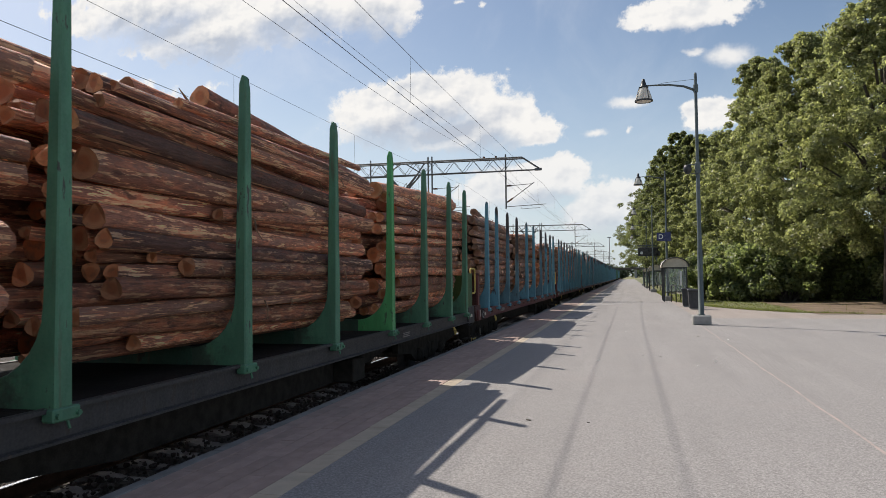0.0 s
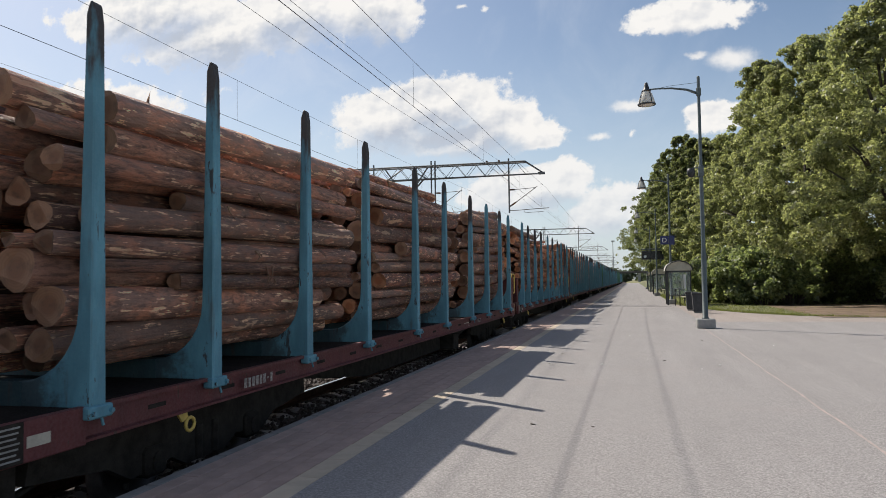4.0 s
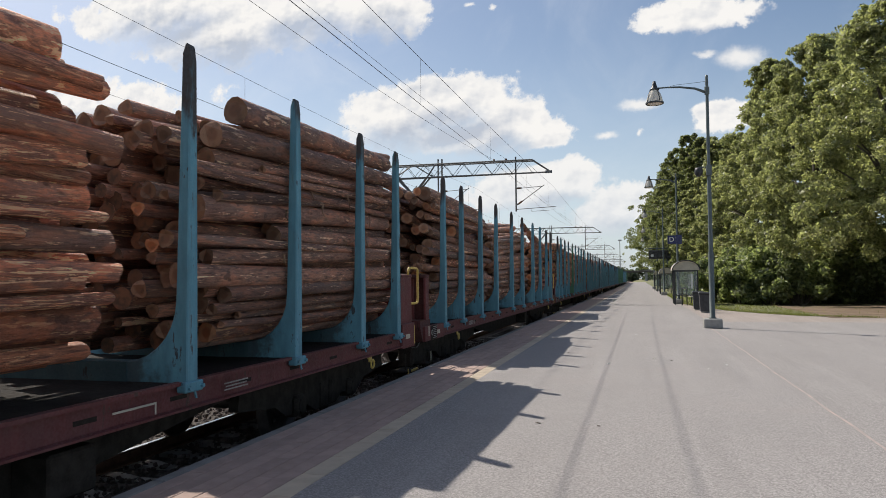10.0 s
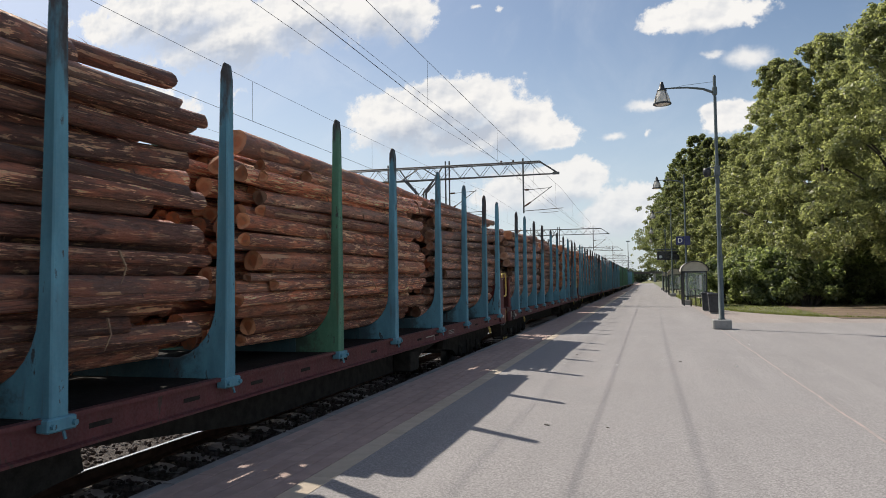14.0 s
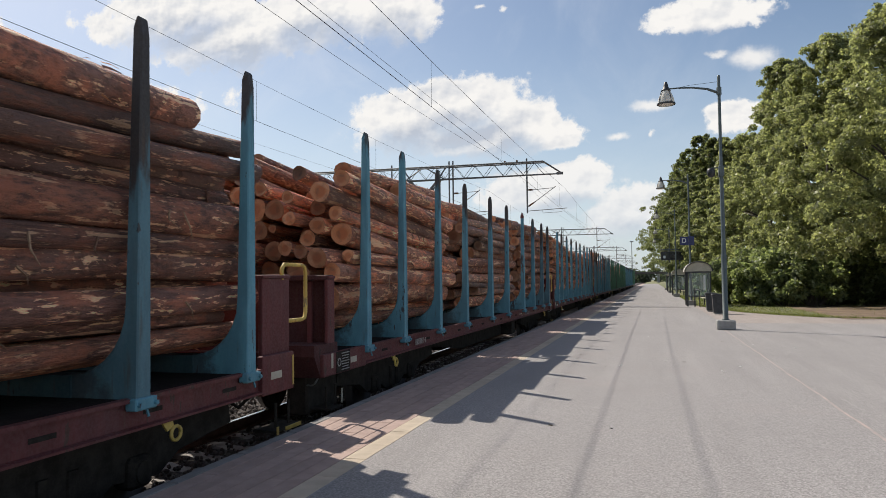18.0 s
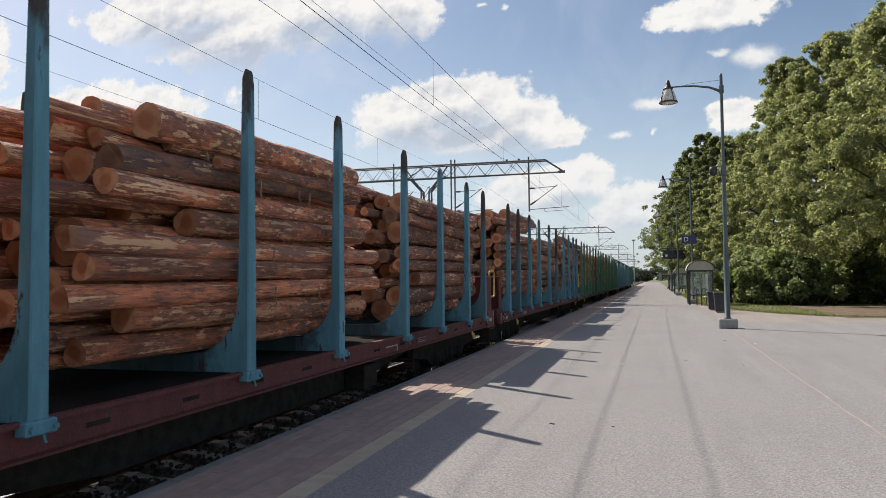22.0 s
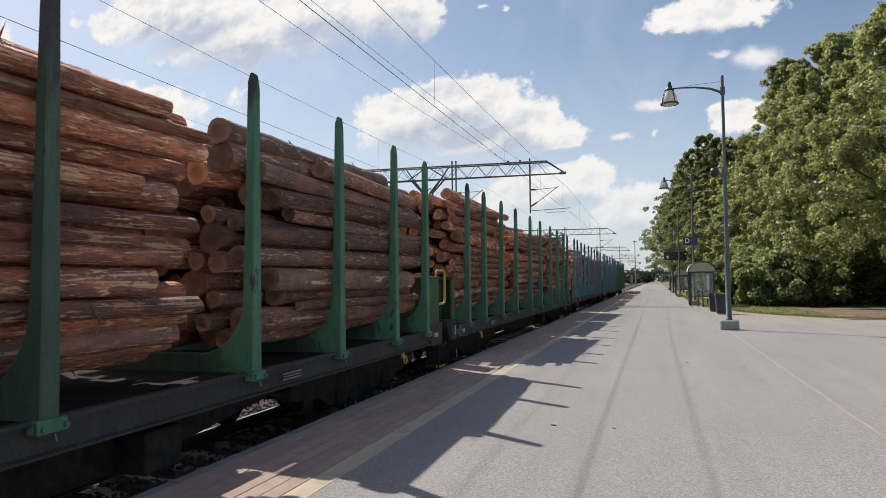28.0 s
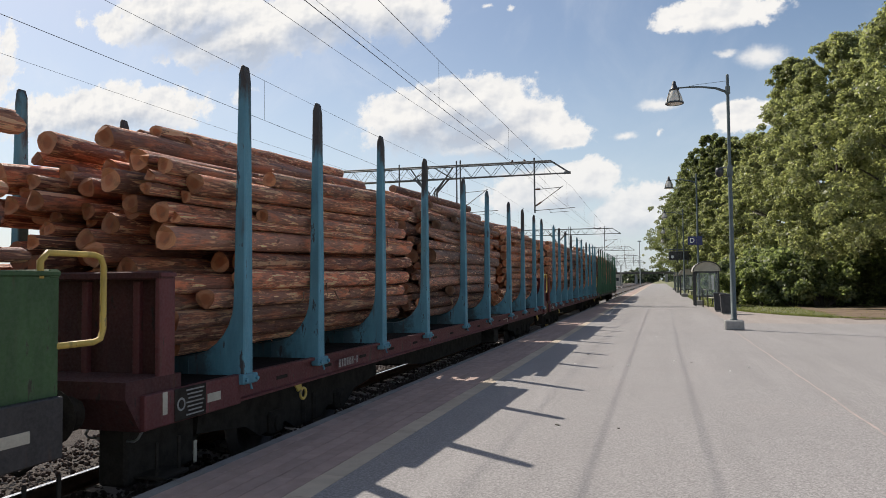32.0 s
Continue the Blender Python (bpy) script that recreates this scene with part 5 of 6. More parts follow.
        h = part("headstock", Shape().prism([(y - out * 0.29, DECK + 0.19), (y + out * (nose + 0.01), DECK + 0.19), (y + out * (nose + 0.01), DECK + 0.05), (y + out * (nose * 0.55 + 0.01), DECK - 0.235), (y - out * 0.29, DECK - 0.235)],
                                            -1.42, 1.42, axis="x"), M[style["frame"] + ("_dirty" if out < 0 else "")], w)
        if out < 0:
            part("side_gusset", Shape().box((1.438, y + 0.47, DECK - 0.08), (0.07, 1.42, 0.29), 0.01), frame_m, h)
        else:
            part("side_gusset", Shape().box((1.438, y - 0.36, DECK - 0.02), (0.07, 0.70, 0.43), 0.01), frame_m, h)
        for sx in (-0.875, 0.875):
            b = part("buffer", Shape().lathe([(0.0, 0.0), (0.15, 0.0), (0.13, 0.06), (0.11, 0.30), (0.085, 0.31)], 14, axis="y", c=(0, 0, 0)) if out > 0 else
                     Shape().lathe([(0.0, 0.0), (0.15, 0.0), (0.13, -0.06), (0.11, -0.30), (0.085, -0.31)], 14, axis="y"), M["under"], w, at=Matrix.Translation((sx, y + out * (0.01 + nose * 0.97), DECK - 0.07)) @ Matrix.Diagonal((1, 0.42 if nose else 0.70, 1, 1)))
            part("buffer_head", Shape().lathe([(0.085, out * 0.30), (0.07, out * 0.40), (0.22, out * 0.42), (0.225, out * 0.45), (0.0, out * 0.47)], 18, axis="y"), M["under"], b, smooth=True)
        part("coupling", Shape().tube([(0, y, DECK - 0.22), (0, y + out * 0.30, DECK - 0.26), (0.03, y + out * 0.52, DECK - 0.34)], 0.05, 8), M["under"], w)
        part("brake_hose", Shape().tube([(0.35, y + out * 0.02, DECK - 0.34), (0.36, y + out * 0.18, DECK - 0.52), (0.30, y + out * 0.34, DECK - 0.62), (0.18, y + out * 0.46, DECK - 0.50)], 0.025, 7),
             M["under"], w, smooth=True)
        for sx in (-1, 1):
            sy = y - 0.08 if out > 0 else y + 0.20
            st = part("step", Shape().box((sx * 1.30, sy, 0.455), (0.30, 0.60 if out > 0 else 0.36, 0.03), 0.006), M["under"], w, "hanging foot step")
            for dy in (-0.15, 0.15):
                part("step_bar", Shape().tube([(sx * 1.36, sy + dy, 0.455), (sx * 1.36, sy + dy, DECK - 0.38)], 0.016, 6), M["under"], st)
            if out > 0:
                part("step_edge", Shape().box((sx * 1.452, sy + 0.10, 0.455), (0.012, 0.38, 0.045), 0.003), M["yellow"], st, "yellow step edge")
                part("step_mark", Shape().box((sx * 1.452, sy - 0.27, 0.465), (0.012, 0.045, 0.09), 0.003), M["yellow"], st, "yellow step edge")
            else:
                part("grab_loop", Shape().tube([(sx * 0.78, y - 0.05, DECK - 0.18), (sx * 0.71, y - 0.05, DECK - 0.32), (sx * 0.74, y - 0.05, DECK - 0.345), (sx * 1.21, y - 0.05, DECK - 0.355), (sx * 1.25, y - 0.05, DECK - 0.33), (sx * 1.34, y - 0.05, DECK - 0.19)], 0.0115, 6),
                     M["galv"], w, "thin bent grab loop")
                part("hanger_mark", Shape().box((sx * 1.33, NEAR_END + 0.50, 0.55), (0.012, 0.045, 0.20), 0.003), M["roof_plate"], w, "pale upright bar below the frame")
        # yellow hand loop beyond the bulkhead, one at each end, on opposite sides
        sx = out
        hx = sx * 1.40
        part("hand_loop", Shape().tube([(hx, y - out * 0.16, DECK + 1.02), (hx, y - out * 0.16, DECK + 1.14), (hx, y - out * 0.10, DECK + 1.20), (hx, y + out * 0.34, DECK + 1.20),
                                        (hx, y + out * 0.41, DECK + 1.18), (hx, y + out * 0.44, DECK + 1.11), (hx, y + out * 0.44, DECK + 0.63), (hx, y + out * 0.41, DECK + 0.56), (hx, y + out * 0.34, DECK + 0.54),
                                        (hx, y - out * 0.02, DECK + 0.54)], 0.024, 8), M["yellow"], w, "yellow tubular hand loop", smooth=True)
    # small plates and marks on the side that faces the platform
    def mark(name, y, z, dy, dz, mat, label):
        return part(name, Shape().box((1.474, y, z), (0.006, dy, dz)), M[mat], w, label)

    mark("end_mark", NEAR_END - 0.125, DECK - 0.035, 0.06, 0.19, "roof_plate", "pale upright mark")
    mark("tag", NEAR_END + 0.585, DECK - 0.085, 0.21, 0.08, "roof_plate", "pale label plate")
    mark("tag", FAR_END - 0.42, DECK - 0.033, 0.24, 0.08, "roof_plate", "pale label plate")
    plate = part("data_plate", Shape().box((1.476, NEAR_END + 0.225, DECK - 0.075), (0.008, 0.45, 0.28), 0.002), M["under"], w, "dark data plate with rows of pale print")
    rows = Shape()
    for i in range(7):
        rows.box((1.4815, NEAR_END + 0.285, DECK + 0.035 - i * 0.036), (0.003, 0.26 - 0.03 * (i % 3), 0.013))
    rows.lathe([(0.040, 1.480), (0.058, 1.480), (0.058, 1.483), (0.040, 1.483)], 14, (0, NEAR_END + 0.085, DECK - 0.075), axis="x")
    part("print", rows, M["galv"], plate, "pale rows and a ring that cannot be read")
    for i, d in enumerate((0.06, 0.05, 0.06, 0.06, 0.05, 0.06, 0.03, 0.05)):
        part("number_bar", Shape().box((1.476, -7.63 + i * 0.082, DECK - 0.080), (0.004, d, 0.10 if i != 6 else 0.02)), M["stencil"], w, "pale bar of the painted number")
    for i in range(3):
        part("stencil_bar", Shape().box((1.476, 4.66, DECK - 0.045 - i * 0.032), (0.004, 0.45 - 0.05 * (i % 2), 0.014)), M["stencil"], w, "small pale stencilled row")
    if style["frame"] == "maroon":
        corner = Shape().box((1.476, 3.10, DECK - 0.060), (0.004, 0.54, 0.018)).box((1.476, 3.361, DECK - 0.113), (0.004, 0.018, 0.088))
        mark("end_stripe", FAR_END - 0.03, DECK - 0.02, 0.035, 0.34, "yellow", "yellow stripe at the end of the frame")
        part("corner_mark", corner, M["roof_plate"], w, "thin pale painted angle")
    for y in (-8.70, 8.60):
        r = part("lashing_hook", Shape().prism([(y - 0.09, DECK - 0.205), (y + 0.05, DECK - 0.205), (y + 0.07, DECK - 0.26), (y - 0.02, DECK - 0.29)], 1.43, 1.45, axis="x"), M["yellow"], w, "yellow loop hanging under the frame")
        ring = [(1.45, y + 0.095 + 0.068 * math.cos(a), DECK - 0.325 + 0.062 * math.sin(a)) for a in [6.2832 * k / 14 for k in range(15)]]
        part("ring", Shape().tube(ring, 0.017, 7, caps=False), M["yellow"], r, smooth=True)
    # bogies
    for y in (-7.75, 7.75):
        b = part("bogie", Shape().box((0, y, 0.58), (1.9, 0.34, 0.24), 0.02), M["under"], w, "dark two-axle bogie")
        for sx in (-1, 1):
            fr = Shape().prism([(y - 2.4, 0.62), (y - 2.35, 0.86), (y - 0.6, 0.90), (y + 0.6, 0.90), (y + 2.35, 0.86), (y + 2.4, 0.62), (y + 1.5, 0.52), (y + 1.2, 0.36), (y + 0.6, 0.42), (y + 0.35, 0.30),
                                (y - 0.35, 0.30), (y - 0.6, 0.42), (y - 1.2, 0.36), (y - 1.5, 0.52)], sx * 1.02 - 0.06, sx * 1.02 + 0.06, axis="x")
            part("side_frame", fr, M["under"], b)
            for dy in (-0.9, 0.9):
                part("axle_box", Shape().box((sx * 1.04, y + dy, 0.46), (0.22, 0.30, 0.28), 0.04).lathe([(0.0, sx * 1.17), (0.10, sx * 1.165), (0.11, sx * 1.10)], 12, (0, y + dy, 0.46), axis="x"), M["under"], b)
            for dy in (-0.15, 0.15):
                part("spring", Shape().tube([(sx * 1.05, y + dy, 0.33), (sx * 1.05, y + dy, 0.66)], 0.07, 8), M["under"], b)
        for dy in (-0.9, 0.9):
            part("wheelset", WHEELSET, None, b, "worn steel wheel pair", at=(0, y + dy, 0.46))
    return w


# Stacks of logs on the wagons.
LOADS, TOP_LOGS = {}, {}


def load(k, j, thick, kind, lo, hi, near_top, far_top, loose=1.0, crown=0.15):
    """Stack j on wagon k: mean thickness, bark, its ends along the wagon, its height over the rails at both ends, how loosely it lies, how far its middle is heaped."""
    LOADS[k, j] = (thick, kind, lo, hi, near_top, far_top, loose, crown)


def top_log(k, j, x, y0, z0, y1, z1, rad):
    """A single log on the top of a stack, from (y0, z0) to (y1, z1)."""
    TOP_LOGS.setdefault((k, j), []).append((x, y0, z0, y1, z1, rad))


load(1, 0, 0.23, "p", -10.5, -4.0, 3.85, 3.85)
load(1, 1, 0.195, "p", -3.6, 3.25, 3.90, 3.76, 1.5)
load(1, 2, 0.225, "p", 3.9, 10.2, 3.68, 3.88)
load(2, 0, 0.185, "s", -10.9, -4.05, 3.72, 3.80, 1.4)
load(2, 1, 0.22, "s", -3.2, 3.0, 3.68, 3.95)
load(2, 2, 0.28, "d", 4.05, 9.35, 3.58, 3.96, 0.7)
load(3, 0, 0.25, "s", -10.4, -4.0, 3.75, 3.80)
load(3, 1, 0.25, "s", -3.3, 3.1, 3.80, 3.90)
load(3, 2, 0.265, "s", 4.05, 9.9, 3.84, 4.16)
load(4, 0, 0.215, "d", -10.4, -4.1, 3.80, 3.92, 1.4, 0.25)
load(4, 1, 0.195, "p", -3.5, 3.05, 3.78, 4.04)
load(4, 2, 0.25, "d", 4.1, 10.5, 3.82, 4.20)
load(5, 0, 0.168, "p", -10.8, -3.5, 3.91, 3.92)
load(5, 1, 0.20, "p", -3.3, 3.1, 3.62, 3.82, 1.2)
load(5, 2, 0.18, "s", 4.0, 10.5, 3.80, 4.05)
load(6, 0, 0.20, "s", -10.6, -3.8, 3.82, 3.74, 1.7)
load(6, 1, 0.185, "s", -3.6, 3.3, 3.46, 3.95)
load(6, 2, 0.17, "d", 4.0, 9.7, 3.58, 3.72, 1.3)
load(7, 0, 0.195, "d", -10.9, -3.9, 3.72, 3.78, 1.2)
load(7, 1, 0.185, "p", -3.3, 3.4, 3.68, 3.76)
load(7, 2, 0.18, "s", 4.0, 10.3, 3.70, 3.76)
load(8, 0, 0.24, "s", -10.5, -3.85, 3.75, 3.92)
load(8, 1, 0.185, "s", -3.6, 3.25, 3.66, 3.74)
load(8, 2, 0.255, "d", 4.05, 10.4, 3.66, 3.66, 1.2)
load(9, 0, 0.27, "p", -10.6, -4.2, 3.82, 3.44)
load(9, 1, 0.27, "s", -3.5, 3.2, 3.62, 3.58, 1.2)
load(9, 2, 0.265, "d", 4.1, 10.3, 3.88, 4.05, 0.8)
load(10, 0, 0.235, "p", -10.8, -4.1, 3.94, 3.84, 1.0, 0.35)
load(10, 1, 0.255, "p", -3.4, 2.95, 3.42, 3.50, 1.2)
load(10, 2, 0.30, "d", 4.1, 10.2, 3.60, 3.50, 0.7)
load(11, 0, 0.265, "d", -10.5, -3.8, 3.78, 4.02)
load(11, 1, 0.265, "d", -3.5, 3.95, 3.44, 3.52, 1.2)
load(11, 2, 0.26, "s", 4.2, 10.7, 3.72, 3.86)
load(12, 0, 0.26, "p", -10.5, -4.0, 3.76, 3.76)
load(12, 1, 0.215, "p", -3.0, 3.2, 3.62, 3.68)
load(12, 2, 0.25, "s", 3.95, 10.2, 3.66, 3.68)
load(13, 0, 0.205, "p", -10.8, -4.35, 3.86, 3.90)
load(13, 1, 0.20, "p", -3.7, 3.6, 3.62, 3.80, 1.2)
load(13, 2, 0.20, "d", 3.95, 10.65, 3.66, 4.06, 1.6)
load(14, 0, 0.19, "p", -10.9, -4.2, 3.32, 3.58, 1.2, 0.12)
load(14, 1, 0.20, "s", -3.5, 3.1, 3.62, 3.70)
load(14, 2, 0.20, "p", 4.0, 10.3, 3.62, 3.70)
for j, ends in enumerate(((-10.5, -4.0), (-3.5, 3.1), (4.0, 10.2))):
    load(15, j, 0.22, "psp"[j], *ends, 3.66, 3.72)
    load(16, j, 0.205, "sps"[j], *ends, 3.72, 3.80)

top_log(1, 1, 0.80, -1.05, 4.20, 4.0, 3.86, 0.12)
top_log(1, 1, 0.10, -1.64, 4.20, 3.2, 4.02, 0.10)
top_log(1, 1, 0.55, -2.0, 4.08, 2.8, 3.98, 0.11)
top_log(1, 2, 1.10, 4.00, 3.69, 9.6, 3.96, 0.16)
top_log(2, 0, 0.85, -8.88, 4.14, -4.3, 3.76, 0.12)
top_log(2, 0, 1.10, -10.16, 3.78, -5.0, 3.80, 0.15)
top_log(3, 2, 1.00, 5.68, 4.03, 9.75, 4.30, 0.15)
top_log(3, 2, 1.15, 4.4, 3.86, 10.7, 3.98, 0.13)
top_log(4, 0, 1.05, -9.95, 4.12, -3.35, 4.13, 0.11)
top_log(4, 0, 0.70, -9.93, 3.99, -4.9, 4.16, 0.14)
top_log(4, 0, -0.50, -11.2, 4.02, -5.6, 4.08, 0.11)
top_log(4, 2, 1.15, 5.94, 4.13, 10.7, 4.40, 0.16)
top_log(5, 0, 1.15, -9.33, 4.14, -3.72, 4.12, 0.15)
top_log(5, 0, 0.75, -10.4, 4.02, -5.2, 4.12, 0.17)
top_log(5, 1, 1.15, -2.17, 3.73, 2.5, 3.94, 0.17)
top_log(5, 1, 0.60, -3.6, 3.82, 1.0, 3.90, 0.10)
top_log(5, 2, 1.15, 5.16, 4.03, 10.2, 4.18, 0.14)
top_log(6, 0, 1.10, -10.13, 3.96, -5.0, 3.94, 0.14)
top_log(6, 2, 0.85, 5.16, 4.34, 9.2, 3.74, 0.13)
top_log(6, 2, 1.15, 5.01, 3.98, 9.3, 3.66, 0.115)
top_log(7, 0, 1.10, -10.55, 3.79, -5.6, 3.95, 0.15)
top_log(7, 1, 0.95, -2.87, 3.93, 2.7, 3.96, 0.13)
top_log(8, 2, 0.70, 5.66, 3.94, 9.6, 3.94, 0.21)
top_log(8, 2, 1.12, 5.65, 3.87, 9.31, 3.86, 0.18)
top_log(9, 0, 1.15, -7.66, 3.89, -2.86, 3.97, 0.13)
top_log(9, 0, 0.90, -9.45, 3.86, -4.4, 4.02, 0.14)
top_log(9, 1, 1.00, -2.59, 3.88, 2.0, 3.74, 0.13)
top_log(9, 1, 0.45, -2.46, 3.80, 1.6, 3.86, 0.24)
top_log(9, 2, 1.10, 2.97, 3.91, 8.6, 4.12, 0.14)
top_log(10, 0, 0.70, -10.19, 4.15, -5.2, 4.10, 0.20)
top_log(10, 1, 1.10, -2.30, 3.59, 2.4, 3.68, 0.16)
top_log(11, 0, 1.10, -8.69, 4.13, -3.50, 4.25, 0.17)
top_log(11, 0, 0.65, -9.21, 4.06, -4.2, 4.22, 0.22)
top_log(11, 1, 1.10, -1.86, 3.62, 2.9, 3.64, 0.15)
top_log(11, 2, 1.10, 4.86, 4.11, 10.6, 4.06, 0.18)
top_log(11, 2, 0.70, 4.38, 3.87, 9.4, 4.10, 0.12)
top_log(12, 1, 1.00, -2.62, 3.76, 1.4, 3.74, 0.13)
top_log(12, 1, 1.15, -1.34, 3.70, 1.8, 3.72, 0.13)
top_log(12, 2, 0.90, 4.04, 3.80, 9.0, 3.84, 0.16)
top_log(13, 0, 1.00, -10.06, 4.11, -4.7, 4.04, 0.14)
top_log(13, 0, 0.60, -10.14, 3.92, -5.2, 4.00, 0.18)
top_log(13, 2, 1.10, 4.12, 3.76, 10.1, 4.16, 0.13)
top_log(14, 0, -0.50, -10.45, 3.57, -5.6, 3.56, 0.12)
top_log(14, 0, 0.40, -9.44, 3.64, -4.9, 3.70, 0.13)
top_log(14, 0, 0.20, -9.93, 3.48, -5.2, 3.66, 0.13)


def log_mesh(seed, kind):
    """A log one metre long and one in radius, slightly bent and tapered, with knots; bark and two sawn ends."""
    r = random.Random(seed)
    n, rings = 12, 15
    s = Shape()
    bend, turn, swell = r.choice((0.1, 0.25, 0.4, 0.75)) * r.uniform(0.6, 1.2), r.uniform(0, 6.28), r.uniform(0.04, 0.15)
    lumps = [(r.randrange(2, rings - 2), r.randrange(n), r.uniform(0.04, 0.12)) for _ in range(9)]
    oval = r.uniform(-0.05, 0.05)
    for i in range(rings):
        q = i / (rings - 1)
        taper = 1.0 + swell * (0.5 - q) + 0.03 * max(0.0, 1 - q / 0.15)
        off = bend * math.sin(math.pi * q) * 0.5
        for j in range(n):
            a = 2 * math.pi * j / n
            even = 0.35 if i in (0, rings - 1) else 1.0
            rad = taper * (1 + 0.075 * even * noise.noise((math.cos(a) * 1.5 + seed, math.sin(a) * 1.5, q * 9.0)) + 0.06 * even * noise.noise((math.cos(a) * 4 + seed, math.sin(a) * 4, q * 37.0)) + oval * math.cos(2 * a))
            rad += sum(d for li, lj, d in lumps if li == i and lj == j)
            s.v.append((rad * math.cos(a) + off * math.cos(turn), q - 0.5 + (0.004 * math.sin(a * 2 + seed) if i in (0, rings - 1) else 0), rad * math.sin(a) + off * math.sin(turn)))
    for i in range(rings - 1):
        for j in range(n):
            a, b = i * n + j, i * n + (j + 1) % n
            s.f.append((a, b, b + n, a + n))
            s.m.append(0)
    for _ in range(r.choice((0, 0, 2, 3))):
        q, a = r.uniform(-0.45, 0.45), r.uniform(0, 6.283)
        k = len(s.v)
        for c in range(5):
            b = 2 * math.pi * c / 5
            s.v.append((0.92 * math.cos(a + 0.13 * math.cos(b)), q + 0.0028 * math.sin(b), 0.92 * math.sin(a + 0.13 * math.cos(b))))
        tip = r.uniform(1.35, 2.0)
        s.v.append((tip * math.cos(a + 0.1), q + 0.008, tip * math.sin(a + 0.1)))
        s.f += [(k + c, k + (c + 1) % 5, k + 5) for c in range(5)]
        s.m += [0] * 5
    s.f += [tuple(range(n)), tuple(range(rings * n - 1, (rings - 1) * n - 1, -1))]
    s.m += [1, 1]
    # shreds of bark and splinters peeling off
    for _ in range(r.choice((2, 4, 7, 9))):
        q, a, w = r.uniform(-0.48, 0.46), r.uniform(0, 6.283), r.uniform(0.03, 0.12)
        ln, up, droop = r.uniform(0.008, 0.045), r.uniform(0.1, 0.75) * r.random(), r.uniform(-0.5, 0.5)
        k = len(s.v)
        for c, (dq, h) in enumerate(((0.0, 0.98), (0.5, 1.06 + up * 0.35), (1.0, 1.04 + up))):
            for side in (-1, 1):
                b = a + side * w * (1.0 - 0.35 * c) + droop * dq
                s.v.append((h * math.cos(b), q + ln * dq, h * math.sin(b)))
        s.f += [(k, k + 1, k + 3, k + 2), (k + 2, k + 3, k + 5, k + 4)]
        s.m += [r.choice((0, 0, 1))] * 2
    me = s.mesh("log", [M["bark_" + kind], M["cut_" + kind]])
    me.polygons.foreach_set("use_smooth", [i == 0 for i in s.m])
    return me


LOGS = {"p": [log_mesh(100 + i, "pine") for i in range(12)], "s": [log_mesh(200 + i, "spruce") for i in range(12)], "d": [log_mesh(300 + i, "dark") for i in range(12)]}
BARKS = {"p": "pine", "s": "spruce", "d": "dark"}


def pile(thick, top, crown, seed):
    """Drops round logs one by one between the stakes until the pile is full: (x, z, radius) of each."""
    r = np.random.default_rng(seed)
    half, z0 = 1.345, DECK + 0.245
    xs, zs, rs = np.zeros(0), np.zeros(0), np.zeros(0)
    out = []
    miss = 0
    humps = r.uniform(-0.16, 0.10, 7)
    while miss < 9 and len(out) < 330:
        rad = thick / 2 * float(np.clip(r.normal(1.0, 0.25), 0.55, 1.6))
        cx = np.linspace(-half + rad, half - rad, 44) + r.uniform(-0.01, 0.01)
        cx = np.clip(cx, -half + rad, half - rad)
        z = np.full(44, z0 + rad)
        # the curved feet of the stakes lift the outermost logs
        z = np.maximum(z, z0 + rad + 0.55 * np.clip((np.abs(cx) + rad - 0.95) / 0.40, 0, 1) ** 2.2)
        if len(out):
            dx = np.abs(cx[:, None] - xs[None])
            reach = rad + rs[None]
            top_z = np.where(dx < reach, zs[None] + np.sqrt(np.maximum(0, reach ** 2 - dx ** 2)), -9)
            z = np.maximum(z, top_z.max(1))
        lid = top + 0.06 + crown * (1 - (cx / half) ** 2) - 0.05 * (np.abs(cx) / half) ** 2.5 + np.interp(cx, np.linspace(-half, half, 7), humps) + r.uniform(-0.06, 0.12)
        cost = np.where(z + rad <= lid, z + r.uniform(0, 0.05, 44), 99)
        i = int(cost.argmin())
        if cost[i] > 90:
            miss += 1
            continue
        xs, zs, rs = np.append(xs, cx[i]), np.append(zs, z[i]), np.append(rs, rad)
        out.append((float(cx[i]), float(z[i]), rad))
    return out


def inner_logs(rows, kind):
    """The logs deep in the pile and on its far side, as one mesh."""
    n, k = 9, len(rows)
    a = np.arange(n) * 2 * np.pi / n
    arr = np.array(rows)
    rad = arr[:, 6]
    v = np.zeros((k, 2, n, 3))
    for e in (0, 1):
        x, y, z = arr[:, 3 * e], arr[:, 3 * e + 1], arr[:, 3 * e + 2]
        rr = rad * (1.03 if e == 0 else 0.95)
        v[:, e, :, 0] = x[:, None] + rr[:, None] * np.cos(a)[None]
        v[:, e, :, 1] = y[:, None]
        v[:, e, :, 2] = z[:, None] + rr[:, None] * np.sin(a)[None]
    faces, mats = [], []
    for i in range(k):
        o = i * 2 * n
        for j in range(n):
            faces.append((o + j, o + (j + 1) % n, o + n + (j + 1) % n, o + n + j))
        faces += [tuple(range(o, o + n)), tuple(range(o + 2 * n - 1, o + n - 1, -1))]
        mats += [0] * n + [1, 1]
    me = bpy.data.meshes.new("inner_logs")
    me.from_pydata(v.reshape(-1, 3).tolist(), [], faces)
    me.materials.append(M["bark_%s_in" % BARKS[kind]])
    me.materials.append(M["cut_%s_in" % BARKS[kind]])
    me.polygons.foreach_set("material_index", mats)
    return me


